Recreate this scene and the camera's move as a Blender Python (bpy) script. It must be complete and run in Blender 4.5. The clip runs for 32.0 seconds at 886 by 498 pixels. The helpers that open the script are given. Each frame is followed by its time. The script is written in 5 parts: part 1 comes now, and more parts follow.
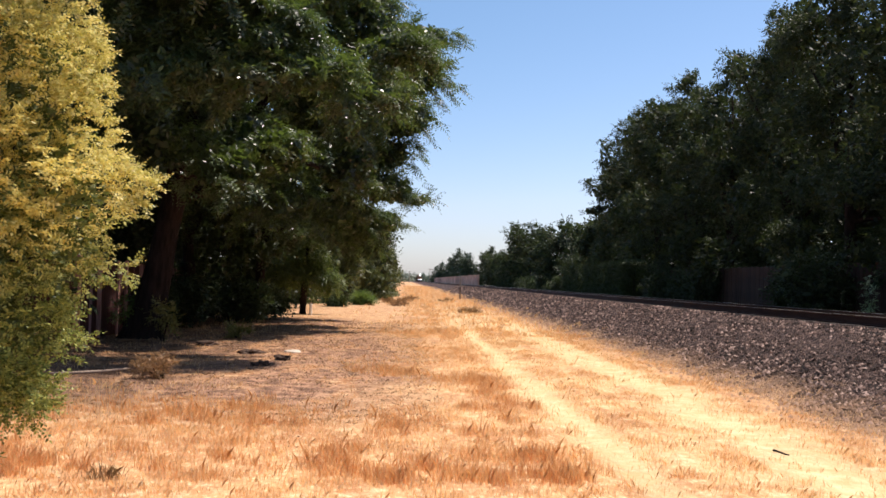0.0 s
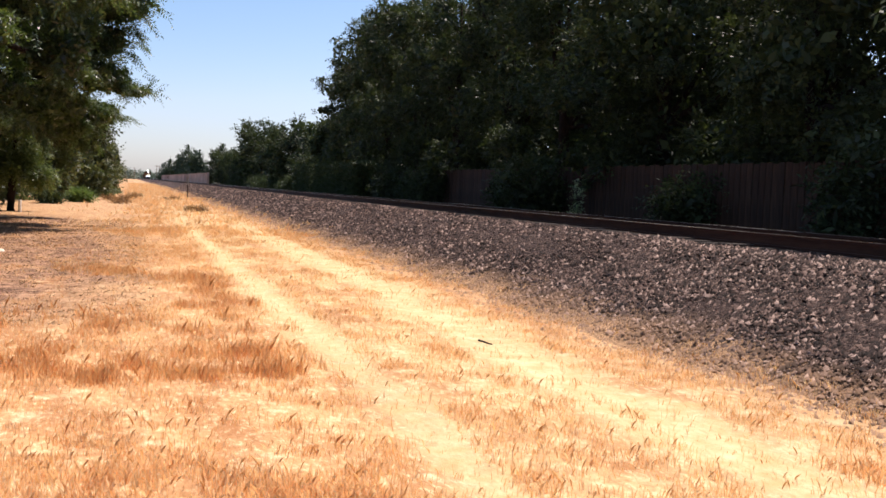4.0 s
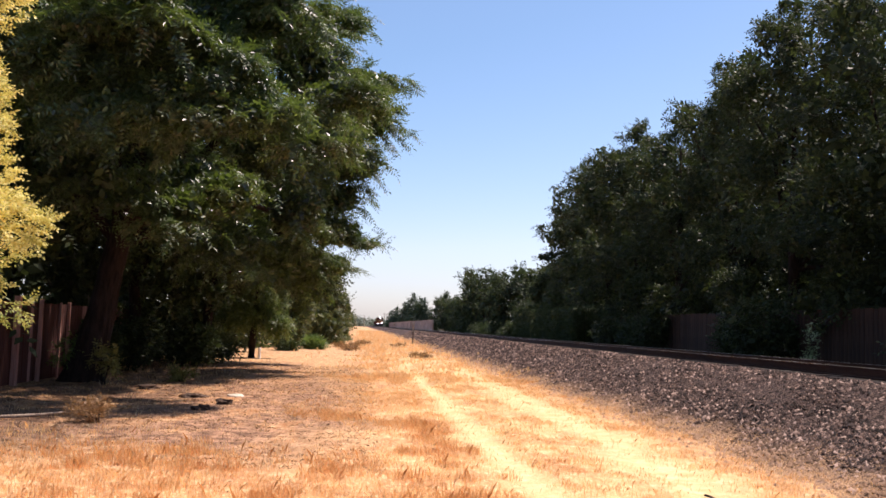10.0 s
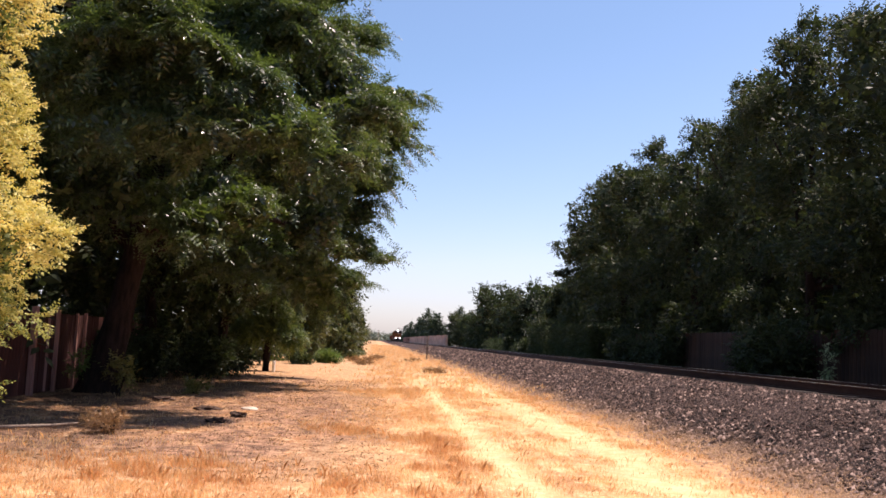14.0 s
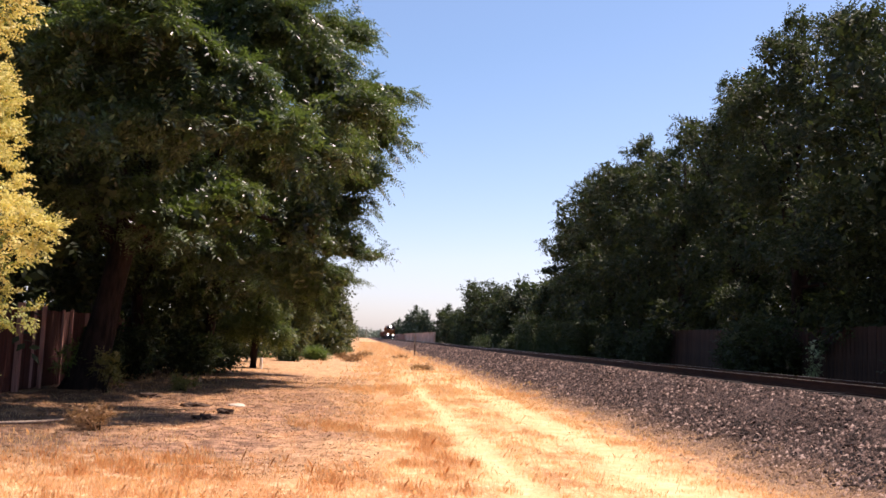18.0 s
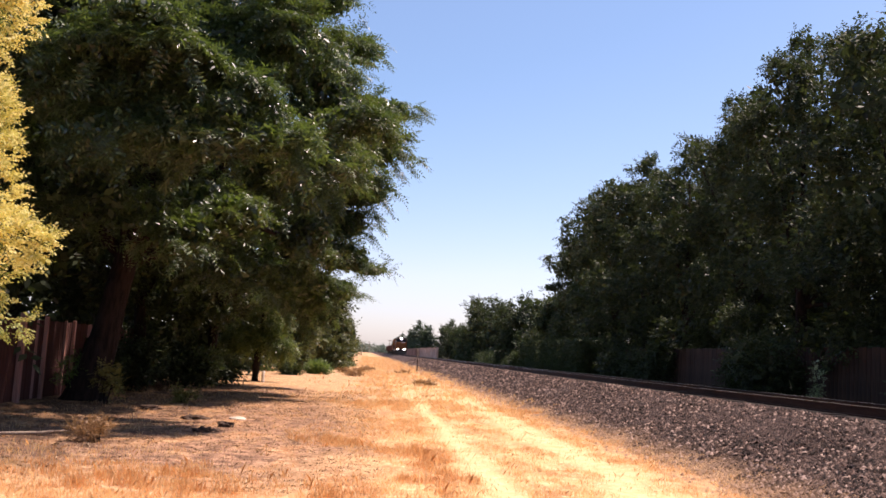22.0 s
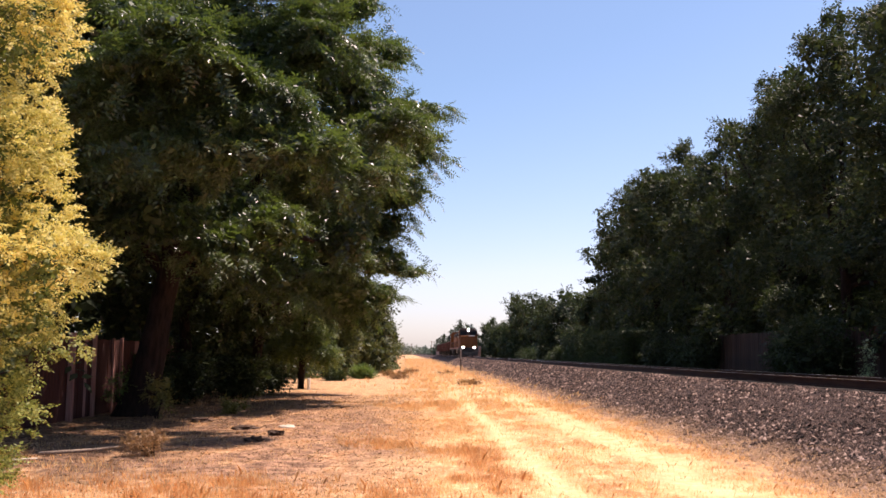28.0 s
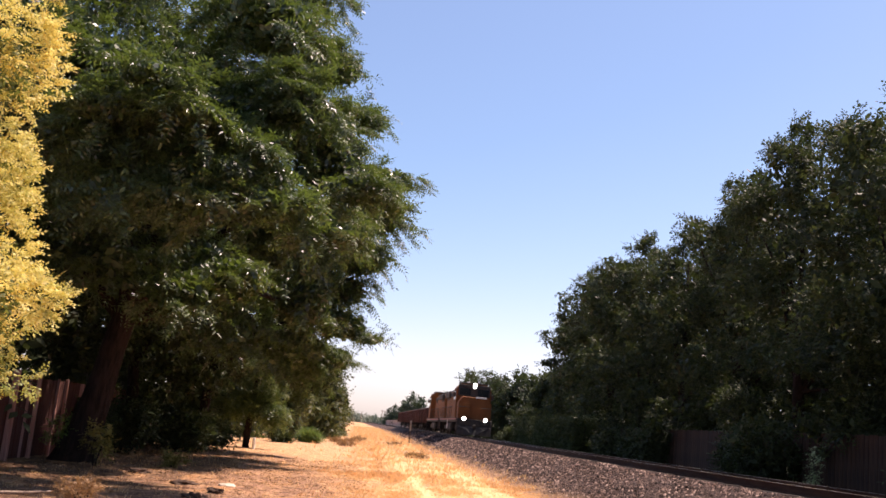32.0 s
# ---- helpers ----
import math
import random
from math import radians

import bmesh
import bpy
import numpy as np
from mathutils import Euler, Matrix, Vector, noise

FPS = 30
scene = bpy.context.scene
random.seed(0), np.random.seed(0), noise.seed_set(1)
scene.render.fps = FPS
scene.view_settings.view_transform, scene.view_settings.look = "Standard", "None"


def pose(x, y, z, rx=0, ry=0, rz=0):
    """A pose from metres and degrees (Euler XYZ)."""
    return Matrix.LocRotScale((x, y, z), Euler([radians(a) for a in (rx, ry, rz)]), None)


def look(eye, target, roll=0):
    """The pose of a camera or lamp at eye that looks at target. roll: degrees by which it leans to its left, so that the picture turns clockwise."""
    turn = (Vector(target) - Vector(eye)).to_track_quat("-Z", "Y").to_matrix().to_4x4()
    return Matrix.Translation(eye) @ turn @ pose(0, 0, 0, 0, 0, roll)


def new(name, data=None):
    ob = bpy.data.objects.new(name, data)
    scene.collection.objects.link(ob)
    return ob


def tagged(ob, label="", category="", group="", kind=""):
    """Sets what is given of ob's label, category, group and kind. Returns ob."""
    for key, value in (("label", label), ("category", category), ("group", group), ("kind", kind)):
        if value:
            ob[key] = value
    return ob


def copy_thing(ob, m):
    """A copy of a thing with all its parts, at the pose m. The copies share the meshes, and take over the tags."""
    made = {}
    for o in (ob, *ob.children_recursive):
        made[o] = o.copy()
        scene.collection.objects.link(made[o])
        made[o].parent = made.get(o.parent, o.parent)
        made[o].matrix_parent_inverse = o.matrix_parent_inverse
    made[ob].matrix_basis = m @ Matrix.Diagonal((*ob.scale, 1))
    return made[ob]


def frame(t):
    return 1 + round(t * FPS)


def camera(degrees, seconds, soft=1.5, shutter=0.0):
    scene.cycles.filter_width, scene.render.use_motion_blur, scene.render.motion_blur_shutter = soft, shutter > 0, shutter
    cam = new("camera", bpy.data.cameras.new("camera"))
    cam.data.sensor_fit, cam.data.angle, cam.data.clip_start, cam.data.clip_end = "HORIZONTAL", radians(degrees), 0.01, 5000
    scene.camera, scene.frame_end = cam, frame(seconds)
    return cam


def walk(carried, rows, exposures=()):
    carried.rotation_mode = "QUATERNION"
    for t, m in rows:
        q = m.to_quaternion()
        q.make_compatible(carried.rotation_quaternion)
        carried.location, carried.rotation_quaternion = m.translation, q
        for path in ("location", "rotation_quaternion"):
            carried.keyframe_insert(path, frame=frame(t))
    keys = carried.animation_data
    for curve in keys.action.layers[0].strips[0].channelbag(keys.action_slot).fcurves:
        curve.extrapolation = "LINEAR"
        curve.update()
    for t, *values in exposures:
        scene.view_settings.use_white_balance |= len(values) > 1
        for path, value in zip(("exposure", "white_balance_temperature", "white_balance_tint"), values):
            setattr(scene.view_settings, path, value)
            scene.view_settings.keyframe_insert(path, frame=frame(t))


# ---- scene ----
cam = camera(47.8, 32.0, soft=1.6)
# seconds, x, y, z, yaw, pitch, roll
PATH = [
    (0, -0.191, 0.063, 1.608, -2.15, 1.85, -1.60),
    (0.5, -0.182, -0.034, 1.601, -2.16, 2.08, -1.82),
    (1, -0.185, 0.041, 1.626, -2.86, 2.20, -1.46),
    (1.5, -0.151, -0.082, 1.567, -3.06, 1.39, -2.17),
    (2, -0.182, 0.003, 1.620, -4.00, -0.07, -2.39),
    (2.5, -0.165, -0.050, 1.564, -4.98, 1.03, -1.39),
    (3, -0.111, 0.092, 1.586, -9.28, 0.69, -2.81),
    (3.2, -0.070, 0.087, 1.586, -13.10, -1.05, -3.05),
    (3.4, -0.030, 0.080, 1.586, -15.80, -2.75, -2.65),
    (3.5, -0.009, 0.079, 1.586, -17.40, -3.60, -2.45),
    (5.5, -0.153, -0.024, 1.550, -12.70, 1.33, -4.98),
    (6, -0.105, 0.084, 1.630, -5.06, 2.98, -5.74),
    (6.5, -0.042, 0.002, 1.606, -5.17, 3.13, -6.13),
    (7, -0.013, -0.055, 1.599, -3.75, 3.41, -5.20),
    (7.5, -0.010, -0.006, 1.596, -5.12, 4.51, -6.11),
    (8, -0.014, 0.108, 1.618, -5.03, 4.66, -5.08),
    (8.5, -0.013, -0.023, 1.594, -6.15, 4.16, -4.19),
    (9, 0.006, -0.016, 1.595, -4.93, 4.46, -3.14),
    (9.5, -0.004, -0.007, 1.601, -4.41, 4.55, -2.07),
    (10, 0.005, 0.003, 1.602, -4.72, 4.50, -1.99),
    (10.5, 0.007, 0.006, 1.604, -5.57, 4.20, -2.42),
    (11, -0.002, -0.000, 1.599, -5.15, 3.86, -2.28),
    (11.5, 0.006, 0.004, 1.605, -4.98, 3.92, -1.73),
    (12, 0.001, 0.005, 1.600, -4.34, 4.95, -2.07),
    (12.5, -0.003, 0.008, 1.607, -4.71, 4.90, -2.54),
    (13, -0.010, -0.000, 1.610, -4.07, 5.31, -2.48),
    (13.5, -0.008, -0.002, 1.605, -3.80, 5.32, -2.39),
    (15.5, 0.001, 0.010, 1.606, -4.10, 5.85, -4.98),
    (16, 0.008, 0.013, 1.606, -2.86, 6.38, -4.54),
    (16.5, 0.007, 0.003, 1.604, -3.90, 6.34, -3.94),
    (17, 0.003, 0.000, 1.601, -3.46, 6.54, -3.49),
    (17.5, 0.004, 0.001, 1.602, -3.67, 6.11, -2.46),
    (18, -0.004, -0.004, 1.597, -4.61, 5.21, -2.77),
    (18.5, -0.004, -0.003, 1.600, -3.91, 5.90, -2.56),
    (19, 0.000, -0.004, 1.603, -3.28, 6.62, -2.78),
    (19.5, -0.006, -0.002, 1.600, -3.83, 6.83, -4.02),
    (20, 0.001, -0.007, 1.600, -5.31, 6.39, -4.23),
    (20.5, 0.008, -0.003, 1.596, -5.30, 5.83, -3.22),
    (21, 0.010, 0.001, 1.599, -4.76, 5.87, -3.55),
    (21.5, 0.013, 0.004, 1.601, -4.74, 5.82, -3.47),
    (22, 0.020, 0.004, 1.600, -4.44, 6.08, -3.48),
    (22.5, 0.020, 0.007, 1.600, -5.98, 4.73, -4.05),
    (23, 0.017, 0.005, 1.594, -5.96, 5.36, -5.08),
    (23.5, 0.019, 0.004, 1.595, -6.96, 6.09, -4.76),
    (24, 0.012, 0.001, 1.596, -7.31, 6.53, -3.08),
    (24.5, 0.010, -0.000, 1.596, -6.90, 6.56, -2.34),
    (26.5, 0.010, -0.003, 1.596, -5.97, 5.81, -1.90),
    (27, 0.007, -0.002, 1.594, -4.85, 5.11, -2.12),
    (27.5, 0.003, 0.005, 1.599, -2.54, 4.51, -1.56),
    (28, -0.022, -0.003, 1.593, -2.02, 5.97, -0.57),
    (28.5, -0.020, 0.004, 1.595, -1.80, 5.91, -0.92),
    (29, -0.016, 0.001, 1.598, -3.52, 7.30, -2.34),
    (29.5, -0.013, 0.001, 1.598, -4.63, 7.76, -2.28),
    (30, -0.010, -0.002, 1.600, -4.65, 8.02, -2.16),
    (30.5, -0.018, -0.009, 1.602, -5.46, 8.19, -2.30),
    (31, -0.016, -0.007, 1.599, -5.35, 7.44, -3.19),
    (31.5, -0.012, -0.005, 1.604, -5.50, 9.69, -4.16),
    (32, -0.028, -0.011, 1.596, -4.87, 10.20, -5.49),]
walk(cam, [(t, pose(x, y, z, 90 + pitch, roll, yaw)) for t, x, y, z, yaw, pitch, roll in PATH],
     exposures=[(0.0, 0.30, 6400, 16), (7.0, 0.34, 6500, 19), (10.0, 0.46, 6600, 21), (13.0, 0.46, 6650, 23), (24.0, 0.53, 6850, 26), (29.0, 0.53, 6950, 26), (32.0, 0.63, 7100, 28)])

# ---- light: a high sun ahead and to the right of the track ----
SUN_EL, SUN_AZ = radians(60), radians(60)
world = bpy.data.worlds.new("sky")
scene.world = world
world.use_nodes = True
wn = world.node_tree.nodes
sky = wn.new("ShaderNodeTexSky")
sky.sky_type, sky.sun_disc = "NISHITA", False
sky.sun_elevation, sky.sun_rotation = SUN_EL, SUN_AZ
sky.air_density, sky.dust_density, sky.ozone_density = 1.0, 0.8, 3.0
tone = wn.new("ShaderNodeMix")
tone.data_type, tone.blend_type = "RGBA", "MULTIPLY"
tone.inputs["Factor"].default_value = 1.0
# the blue of the height gives way to pale lilac haze where the sky is brightest
split = wn.new("ShaderNodeSeparateColor")
world.node_tree.links.new(sky.outputs[0], split.inputs[0])
pale = wn.new("ShaderNodeMapRange")
world.node_tree.links.new(split.outputs[0], pale.inputs[0])
pale.inputs[1].default_value, pale.inputs[2].default_value = 2.3, 4.4
grade = wn.new("ShaderNodeMix")
grade.data_type = "RGBA"
grade.inputs[6].default_value = (0.73, 0.95, 1.02, 1)
grade.inputs[7].default_value = (1.03, 1.07, 1.20, 1)
world.node_tree.links.new(pale.outputs[0], grade.inputs[0])
world.node_tree.links.new(grade.outputs[2], tone.inputs[7])
world.node_tree.links.new(sky.outputs[0], tone.inputs[6])
haze = wn.new("ShaderNodeMix")
haze.data_type = "RGBA"
thick = wn.new("ShaderNodeMapRange")
world.node_tree.links.new(pale.outputs[0], thick.inputs[0])
thick.inputs[3].default_value, thick.inputs[4].default_value = 0.065, 0.11
world.node_tree.links.new(thick.outputs[0], haze.inputs["Factor"])
haze.inputs[7].default_value = (7.2, 6.6, 7.6, 1)
world.node_tree.links.new(tone.outputs[2], haze.inputs[6])
world.node_tree.links.new(haze.outputs[2], wn["Background"].inputs[0])
wn["Background"].inputs[1].default_value = 0.112
sun = new("sun", bpy.data.lights.new("sun", "SUN"))
sun.data.energy, sun.data.angle, sun.data.color = 5.0, radians(0.53), (1.0, 0.91, 0.78)
toward = Vector((math.cos(SUN_EL) * math.sin(SUN_AZ), math.cos(SUN_EL) * math.cos(SUN_AZ), math.sin(SUN_EL)))
sun.matrix_world = look(toward * 60, (0, 0, 0))


# ---- material helpers ----
class Nodes:
    def __init__(self, name):
        self.mat = bpy.data.materials.new(name)
        self.mat.use_nodes = True
        self.tree = self.mat.node_tree
        self.n = self.tree.nodes
        self.bsdf = self.n["Principled BSDF"]

    def link(self, a, b):
        self.tree.links.new(a, b)

    def put(self, value, socket):
        if isinstance(value, (int, float)):
            socket.default_value = value
        elif isinstance(value, tuple):
            socket.default_value = (*value, 1.0) if len(value) == 3 and socket.type == "RGBA" else value
        else:
            self.link(value, socket)

    def math(self, op, a, b=0.0, c=0.0, clamp=False):
        m = self.n.new("ShaderNodeMath")
        m.operation, m.use_clamp = op, clamp
        for value, socket in zip((a, b, c), m.inputs):
            self.put(value, socket)
        return m.outputs[0]

    def ramp(self, value, low, high, out0=0.0, out1=1.0):
        m = self.n.new("ShaderNodeMapRange")
        m.interpolation_type = "SMOOTHSTEP"
        for v, s in zip((value, low, high, out0, out1), m.inputs):
            self.put(v, s)
        return m.outputs[0]

    def place(self):
        return self.n.new("ShaderNodeNewGeometry").outputs["Position"]

    def local(self):
        return self.n.new("ShaderNodeTexCoord").outputs["Object"]

    def island(self):
        return self.n.new("ShaderNodeNewGeometry").outputs["Random Per Island"]

    def chance(self):
        return self.n.new("ShaderNodeObjectInfo").outputs["Random"]

    def noise(self, at, scale, detail=3.0, rough=0.55, stretch=None):
        if stretch:
            mp = self.n.new("ShaderNodeMapping")
            mp.inputs["Scale"].default_value = stretch
            self.link(at, mp.inputs[0])
            at = mp.outputs[0]
        m = self.n.new("ShaderNodeTexNoise")
        self.link(at, m.inputs["Vector"])
        m.inputs["Scale"].default_value, m.inputs["Detail"].default_value, m.inputs["Roughness"].default_value = scale, detail, rough
        return m.outputs["Fac"]

    def mix(self, fac, a, b, kind="MIX"):
        m = self.n.new("ShaderNodeMix")
        m.data_type, m.blend_type = "RGBA", kind
        self.put(fac, m.inputs["Factor"])
        self.put(a, m.inputs[6])
        self.put(b, m.inputs[7])
        return m.outputs[2]

    def bump(self, height, strength=0.4, distance=0.02):
        b = self.n.new("ShaderNodeBump")
        b.inputs["Strength"].default_value, b.inputs["Distance"].default_value = strength, distance
        self.link(height, b.inputs["Height"])
        self.link(b.outputs[0], self.bsdf.inputs["Normal"])

    def done(self, color, rough=0.8, metal=0.0, spec=0.4):
        self.put(color, self.bsdf.inputs["Base Color"])
        self.put(rough, self.bsdf.inputs["Roughness"])
        self.put(metal, self.bsdf.inputs["Metallic"])
        self.put(spec, self.bsdf.inputs["Specular IOR Level"])
        return self.mat


def leaf_material(name, dark, mid, light, through_color, share=0.35, rough=0.42, patch=0.7, spec=0.5):
    """Leaves: two scales of colour, some light let through."""
    s = Nodes(name)
    big = s.noise(s.place(), patch, 3)
    col = s.mix(s.ramp(big, 0.38, 0.62), dark, mid)
    isl = s.island()
    col = s.mix(s.math("POWER", isl, 2.2), col, light)
    s.done(col, s.ramp(isl, 0, 1, rough - 0.08, rough + 0.15), 0, spec)
    tl = s.n.new("ShaderNodeBsdfTranslucent")
    s.put(s.mix(0.45, col, through_color), tl.inputs["Color"])
    mx = s.n.new("ShaderNodeMixShader")
    mx.inputs[0].default_value = share
    s.link(s.bsdf.outputs[0], mx.inputs[1])
    s.link(tl.outputs[0], mx.inputs[2])
    s.link(mx.outputs[0], s.n["Material Output"].inputs[0])
    return s.mat


def bush_leaf_material():
    """Small leaves: bleached yellow above, fresher green on the low hanging twigs."""
    s = Nodes("yellow_leaf")
    p = s.place()
    xyz = s.n.new("ShaderNodeSeparateXYZ")
    s.link(p, xyz.inputs[0])
    big, isl = s.noise(p, 2.8, 4), s.island()
    yellow = s.mix(s.ramp(big, 0.36, 0.62), (0.37, 0.35, 0.067), (0.67, 0.575, 0.15))
    yellow = s.mix(s.math("POWER", isl, 2.0), yellow, (0.84, 0.775, 0.34))
    green = s.mix(isl, (0.09, 0.13, 0.027), (0.46, 0.50, 0.14))
    age = s.ramp(s.math("ADD", xyz.outputs[2], s.math("MULTIPLY_ADD", big, 1.2, -0.6)), 1.35, 1.95)
    col = s.mix(age, green, yellow)
    s.done(col, 0.5, 0, 0.35)
    tl = s.n.new("ShaderNodeBsdfTranslucent")
    s.put(col, tl.inputs["Color"])
    mx = s.n.new("ShaderNodeMixShader")
    mx.inputs[0].default_value = 0.42
    s.link(s.bsdf.outputs[0], mx.inputs[1])
    s.link(tl.outputs[0], mx.inputs[2])
    s.link(mx.outputs[0], s.n["Material Output"].inputs[0])
    return s.mat


def ground_material():
    """Bleached dirt wheel tracks, orange dry grass, grey-brown bare litter, and tree shade painted in."""
    s = Nodes("dry_ground")
    p = s.place()
    xyz = s.n.new("ShaderNodeSeparateXYZ")
    s.link(p, xyz.inputs[0])
    x, y = xyz.outputs[0], xyz.outputs[1]
    warp = s.math("MULTIPLY", s.math("SUBTRACT", s.noise(p, 0.4, 5), 0.5), 1.3)
    drift = s.math("MULTIPLY", s.math("SUBTRACT", s.noise(p, 0.13, 3), 0.5), 9.0)
    fine = s.noise(p, 3.5, 5, 0.65)
    grit = s.noise(p, 38, 4, 0.7)
    streak = s.noise(p, 1.3, 5, 0.65, (1.0, 0.35, 1.0))
    xl = s.math("ABSOLUTE", s.math("SUBTRACT", s.math("ADD", x, s.math("MULTIPLY", warp, 0.7)), 1.88))
    mid_r = s.math("MULTIPLY_ADD", y, 0.006, 3.65)
    xr = s.math("ABSOLUTE", s.math("SUBTRACT", s.math("ADD", x, warp), mid_r))
    jitter = s.math("MULTIPLY", s.math("SUBTRACT", fine, 0.5), 1.2)
    track_l = s.ramp(s.math("ADD", xl, jitter), 0.02, 0.42, 1, 0)
    track_r = s.ramp(s.math("ADD", xr, jitter), 0.1, 0.85, 1, 0)
    worn = s.math("MULTIPLY", s.ramp(s.math("ADD", x, warp), 0.9, 2.2), s.ramp(x, 4.1, 4.9, 1, 0))
    worn = s.math("MULTIPLY", worn, s.math("MULTIPLY", s.ramp(streak, 0.36, 0.62), s.ramp(y, 8, 40, 0.42, 0.8)))
    worn = s.math("MULTIPLY", worn, s.ramp(y, 50, 75, 1, 0.15))
    near_r = s.math("MULTIPLY", s.ramp(y, 7.5, 11, 0.6, 0), s.ramp(x, 1.6, 2.8))
    track = s.math("MAXIMUM", s.math("MAXIMUM", track_l, track_r), s.math("MULTIPLY", near_r, s.ramp(fine, 0.36, 0.6)))
    far_fade = s.ramp(s.math("ADD", y, s.math("MULTIPLY", warp, 14)), 24, 62, 1, 0.12)
    track = s.math("MAXIMUM", s.math("MULTIPLY", s.math("MULTIPLY", track, far_fade), s.ramp(streak, 0.25, 0.5, 0.6, 1)), worn)
    straw = s.mix(s.ramp(streak, 0.34, 0.62), (0.46, 0.205, 0.083), (0.74, 0.425, 0.195))
    straw = s.mix(s.ramp(fine, 0.5, 0.75), straw, (0.87, 0.68, 0.40))
    straw = s.mix(s.math("MULTIPLY", s.ramp(y, 14, 40, 0, 0.7), s.ramp(grit, 0.4, 0.6, 0.5, 1)), straw, s.mix(s.ramp(fine, 0.36, 0.64), (0.31, 0.155, 0.073), (0.62, 0.385, 0.21)))
    litter = s.mix(s.ramp(fine, 0.38, 0.62), (0.155, 0.080, 0.050), (0.49, 0.270, 0.160))
    litter = s.mix(s.ramp(grit, 0.58, 0.75), litter, (0.70, 0.52, 0.35))
    # leaf mould, widened and blackened to paint deeper shade under the left trees
    shade_mould = s.math("MULTIPLY", s.ramp(s.math("ADD", x, s.math("MULTIPLY", drift, 0.5)), -4.9, -2.4, 0.88, 0), s.ramp(fine, 0.3, 0.6, 1, 0.6))
    speck = s.noise(p, 13, 4, 0.7)
    litter = s.mix(s.ramp(speck, 0.53, 0.64, 0, 0.75), litter, (0.10, 0.055, 0.04))
    litter = s.mix(s.ramp(speck, 0.36, 0.44, 0.6, 0), litter, (0.74, 0.50, 0.29))
    straw = s.mix(s.ramp(speck, 0.54, 0.68, 0, 0.5), straw, (0.34, 0.14, 0.05))
    fleck = s.noise(p, 24, 4, 0.75, (1.0, 0.4, 1.0))
    straw = s.mix(s.ramp(fleck, 0.52, 0.64, 0, 0.6), straw, (0.42, 0.19, 0.07))
    straw = s.mix(s.ramp(fleck, 0.36, 0.47, 0.65, 0), straw, (0.93, 0.76, 0.45))
    litter = s.mix(shade_mould, litter, s.mix(grit, (0.03, 0.018, 0.012), (0.075, 0.045, 0.03)))
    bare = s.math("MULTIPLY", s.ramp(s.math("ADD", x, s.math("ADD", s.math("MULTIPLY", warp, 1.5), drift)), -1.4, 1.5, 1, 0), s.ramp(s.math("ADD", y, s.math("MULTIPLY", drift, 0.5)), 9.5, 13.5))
    # bare litter carried on below the trees, again to darken their shade
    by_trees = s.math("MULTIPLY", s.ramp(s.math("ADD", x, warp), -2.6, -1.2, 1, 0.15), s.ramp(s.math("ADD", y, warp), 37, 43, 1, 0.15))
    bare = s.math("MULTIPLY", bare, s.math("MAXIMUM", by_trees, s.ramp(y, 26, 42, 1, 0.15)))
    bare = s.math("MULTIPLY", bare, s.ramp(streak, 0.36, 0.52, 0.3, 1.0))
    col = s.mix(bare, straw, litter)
    dust = s.mix(s.ramp(fine, 0.3, 0.7), (0.68, 0.46, 0.215), (0.85, 0.66, 0.375))
    dust = s.mix(s.ramp(fleck, 0.53, 0.66, 0, 0.45), dust, (0.55, 0.32, 0.14))
    col = s.mix(s.math("MULTIPLY", track, 0.92), col, dust)
    edge = s.ramp(s.math("ADD", x, s.math("ADD", s.math("MULTIPLY", jitter, 1.5), s.math("MULTIPLY", warp, 0.8))), 4.0, 5.4, 0, 0.9)
    col = s.mix(s.math("MULTIPLY", edge, 0.6), col, s.mix(s.ramp(fine, 0.3, 0.7), (0.28, 0.15, 0.08), (0.60, 0.37, 0.2)))
    # shade of the tree row behind the track, put into the ground colour
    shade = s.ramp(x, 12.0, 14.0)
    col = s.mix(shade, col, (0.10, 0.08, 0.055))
    col = s.mix(s.ramp(grit, 0.55, 0.8, 0, 0.3), col, (0.35, 0.22, 0.12), "MULTIPLY")
    s.bump(s.math("ADD", s.math("MULTIPLY", fine, 0.8), s.math("MULTIPLY", grit, 0.35)), 0.7, 0.05)
    return s.done(col, 0.92, 0, 0.15)


def bed_material():
    """Crushed stone, with tan dirt washed into the foot of the bank."""
    s = Nodes("ballast_bed")
    p = s.place()
    xyz = s.n.new("ShaderNodeSeparateXYZ")
    s.link(p, xyz.inputs[0])
    f, g, w = s.noise(p, 9, 5, 0.7), s.noise(p, 30, 4, 0.7), s.noise(p, 0.8, 4)
    col = s.mix(s.ramp(f, 0.35, 0.65), (0.026, 0.014, 0.011), (0.09, 0.053, 0.041))
    col = s.mix(s.ramp(g, 0.54, 0.70), col, (0.30, 0.21, 0.17))
    reach = s.math("ADD", xyz.outputs[0], s.math("ADD", s.math("MULTIPLY_ADD", w, 1.6, -0.8), s.math("MULTIPLY_ADD", f, 1.2, -0.6)))
    dirt = s.mix(f, (0.40, 0.205, 0.10), (0.68, 0.43, 0.235))
    col = s.mix(s.ramp(reach, 5.1, 6.3, 1.0, 0), col, dirt)
    s.bump(s.math("ADD", f, g), 0.9, 0.06)
    return s.done(col, 0.9, 0, 0.2)


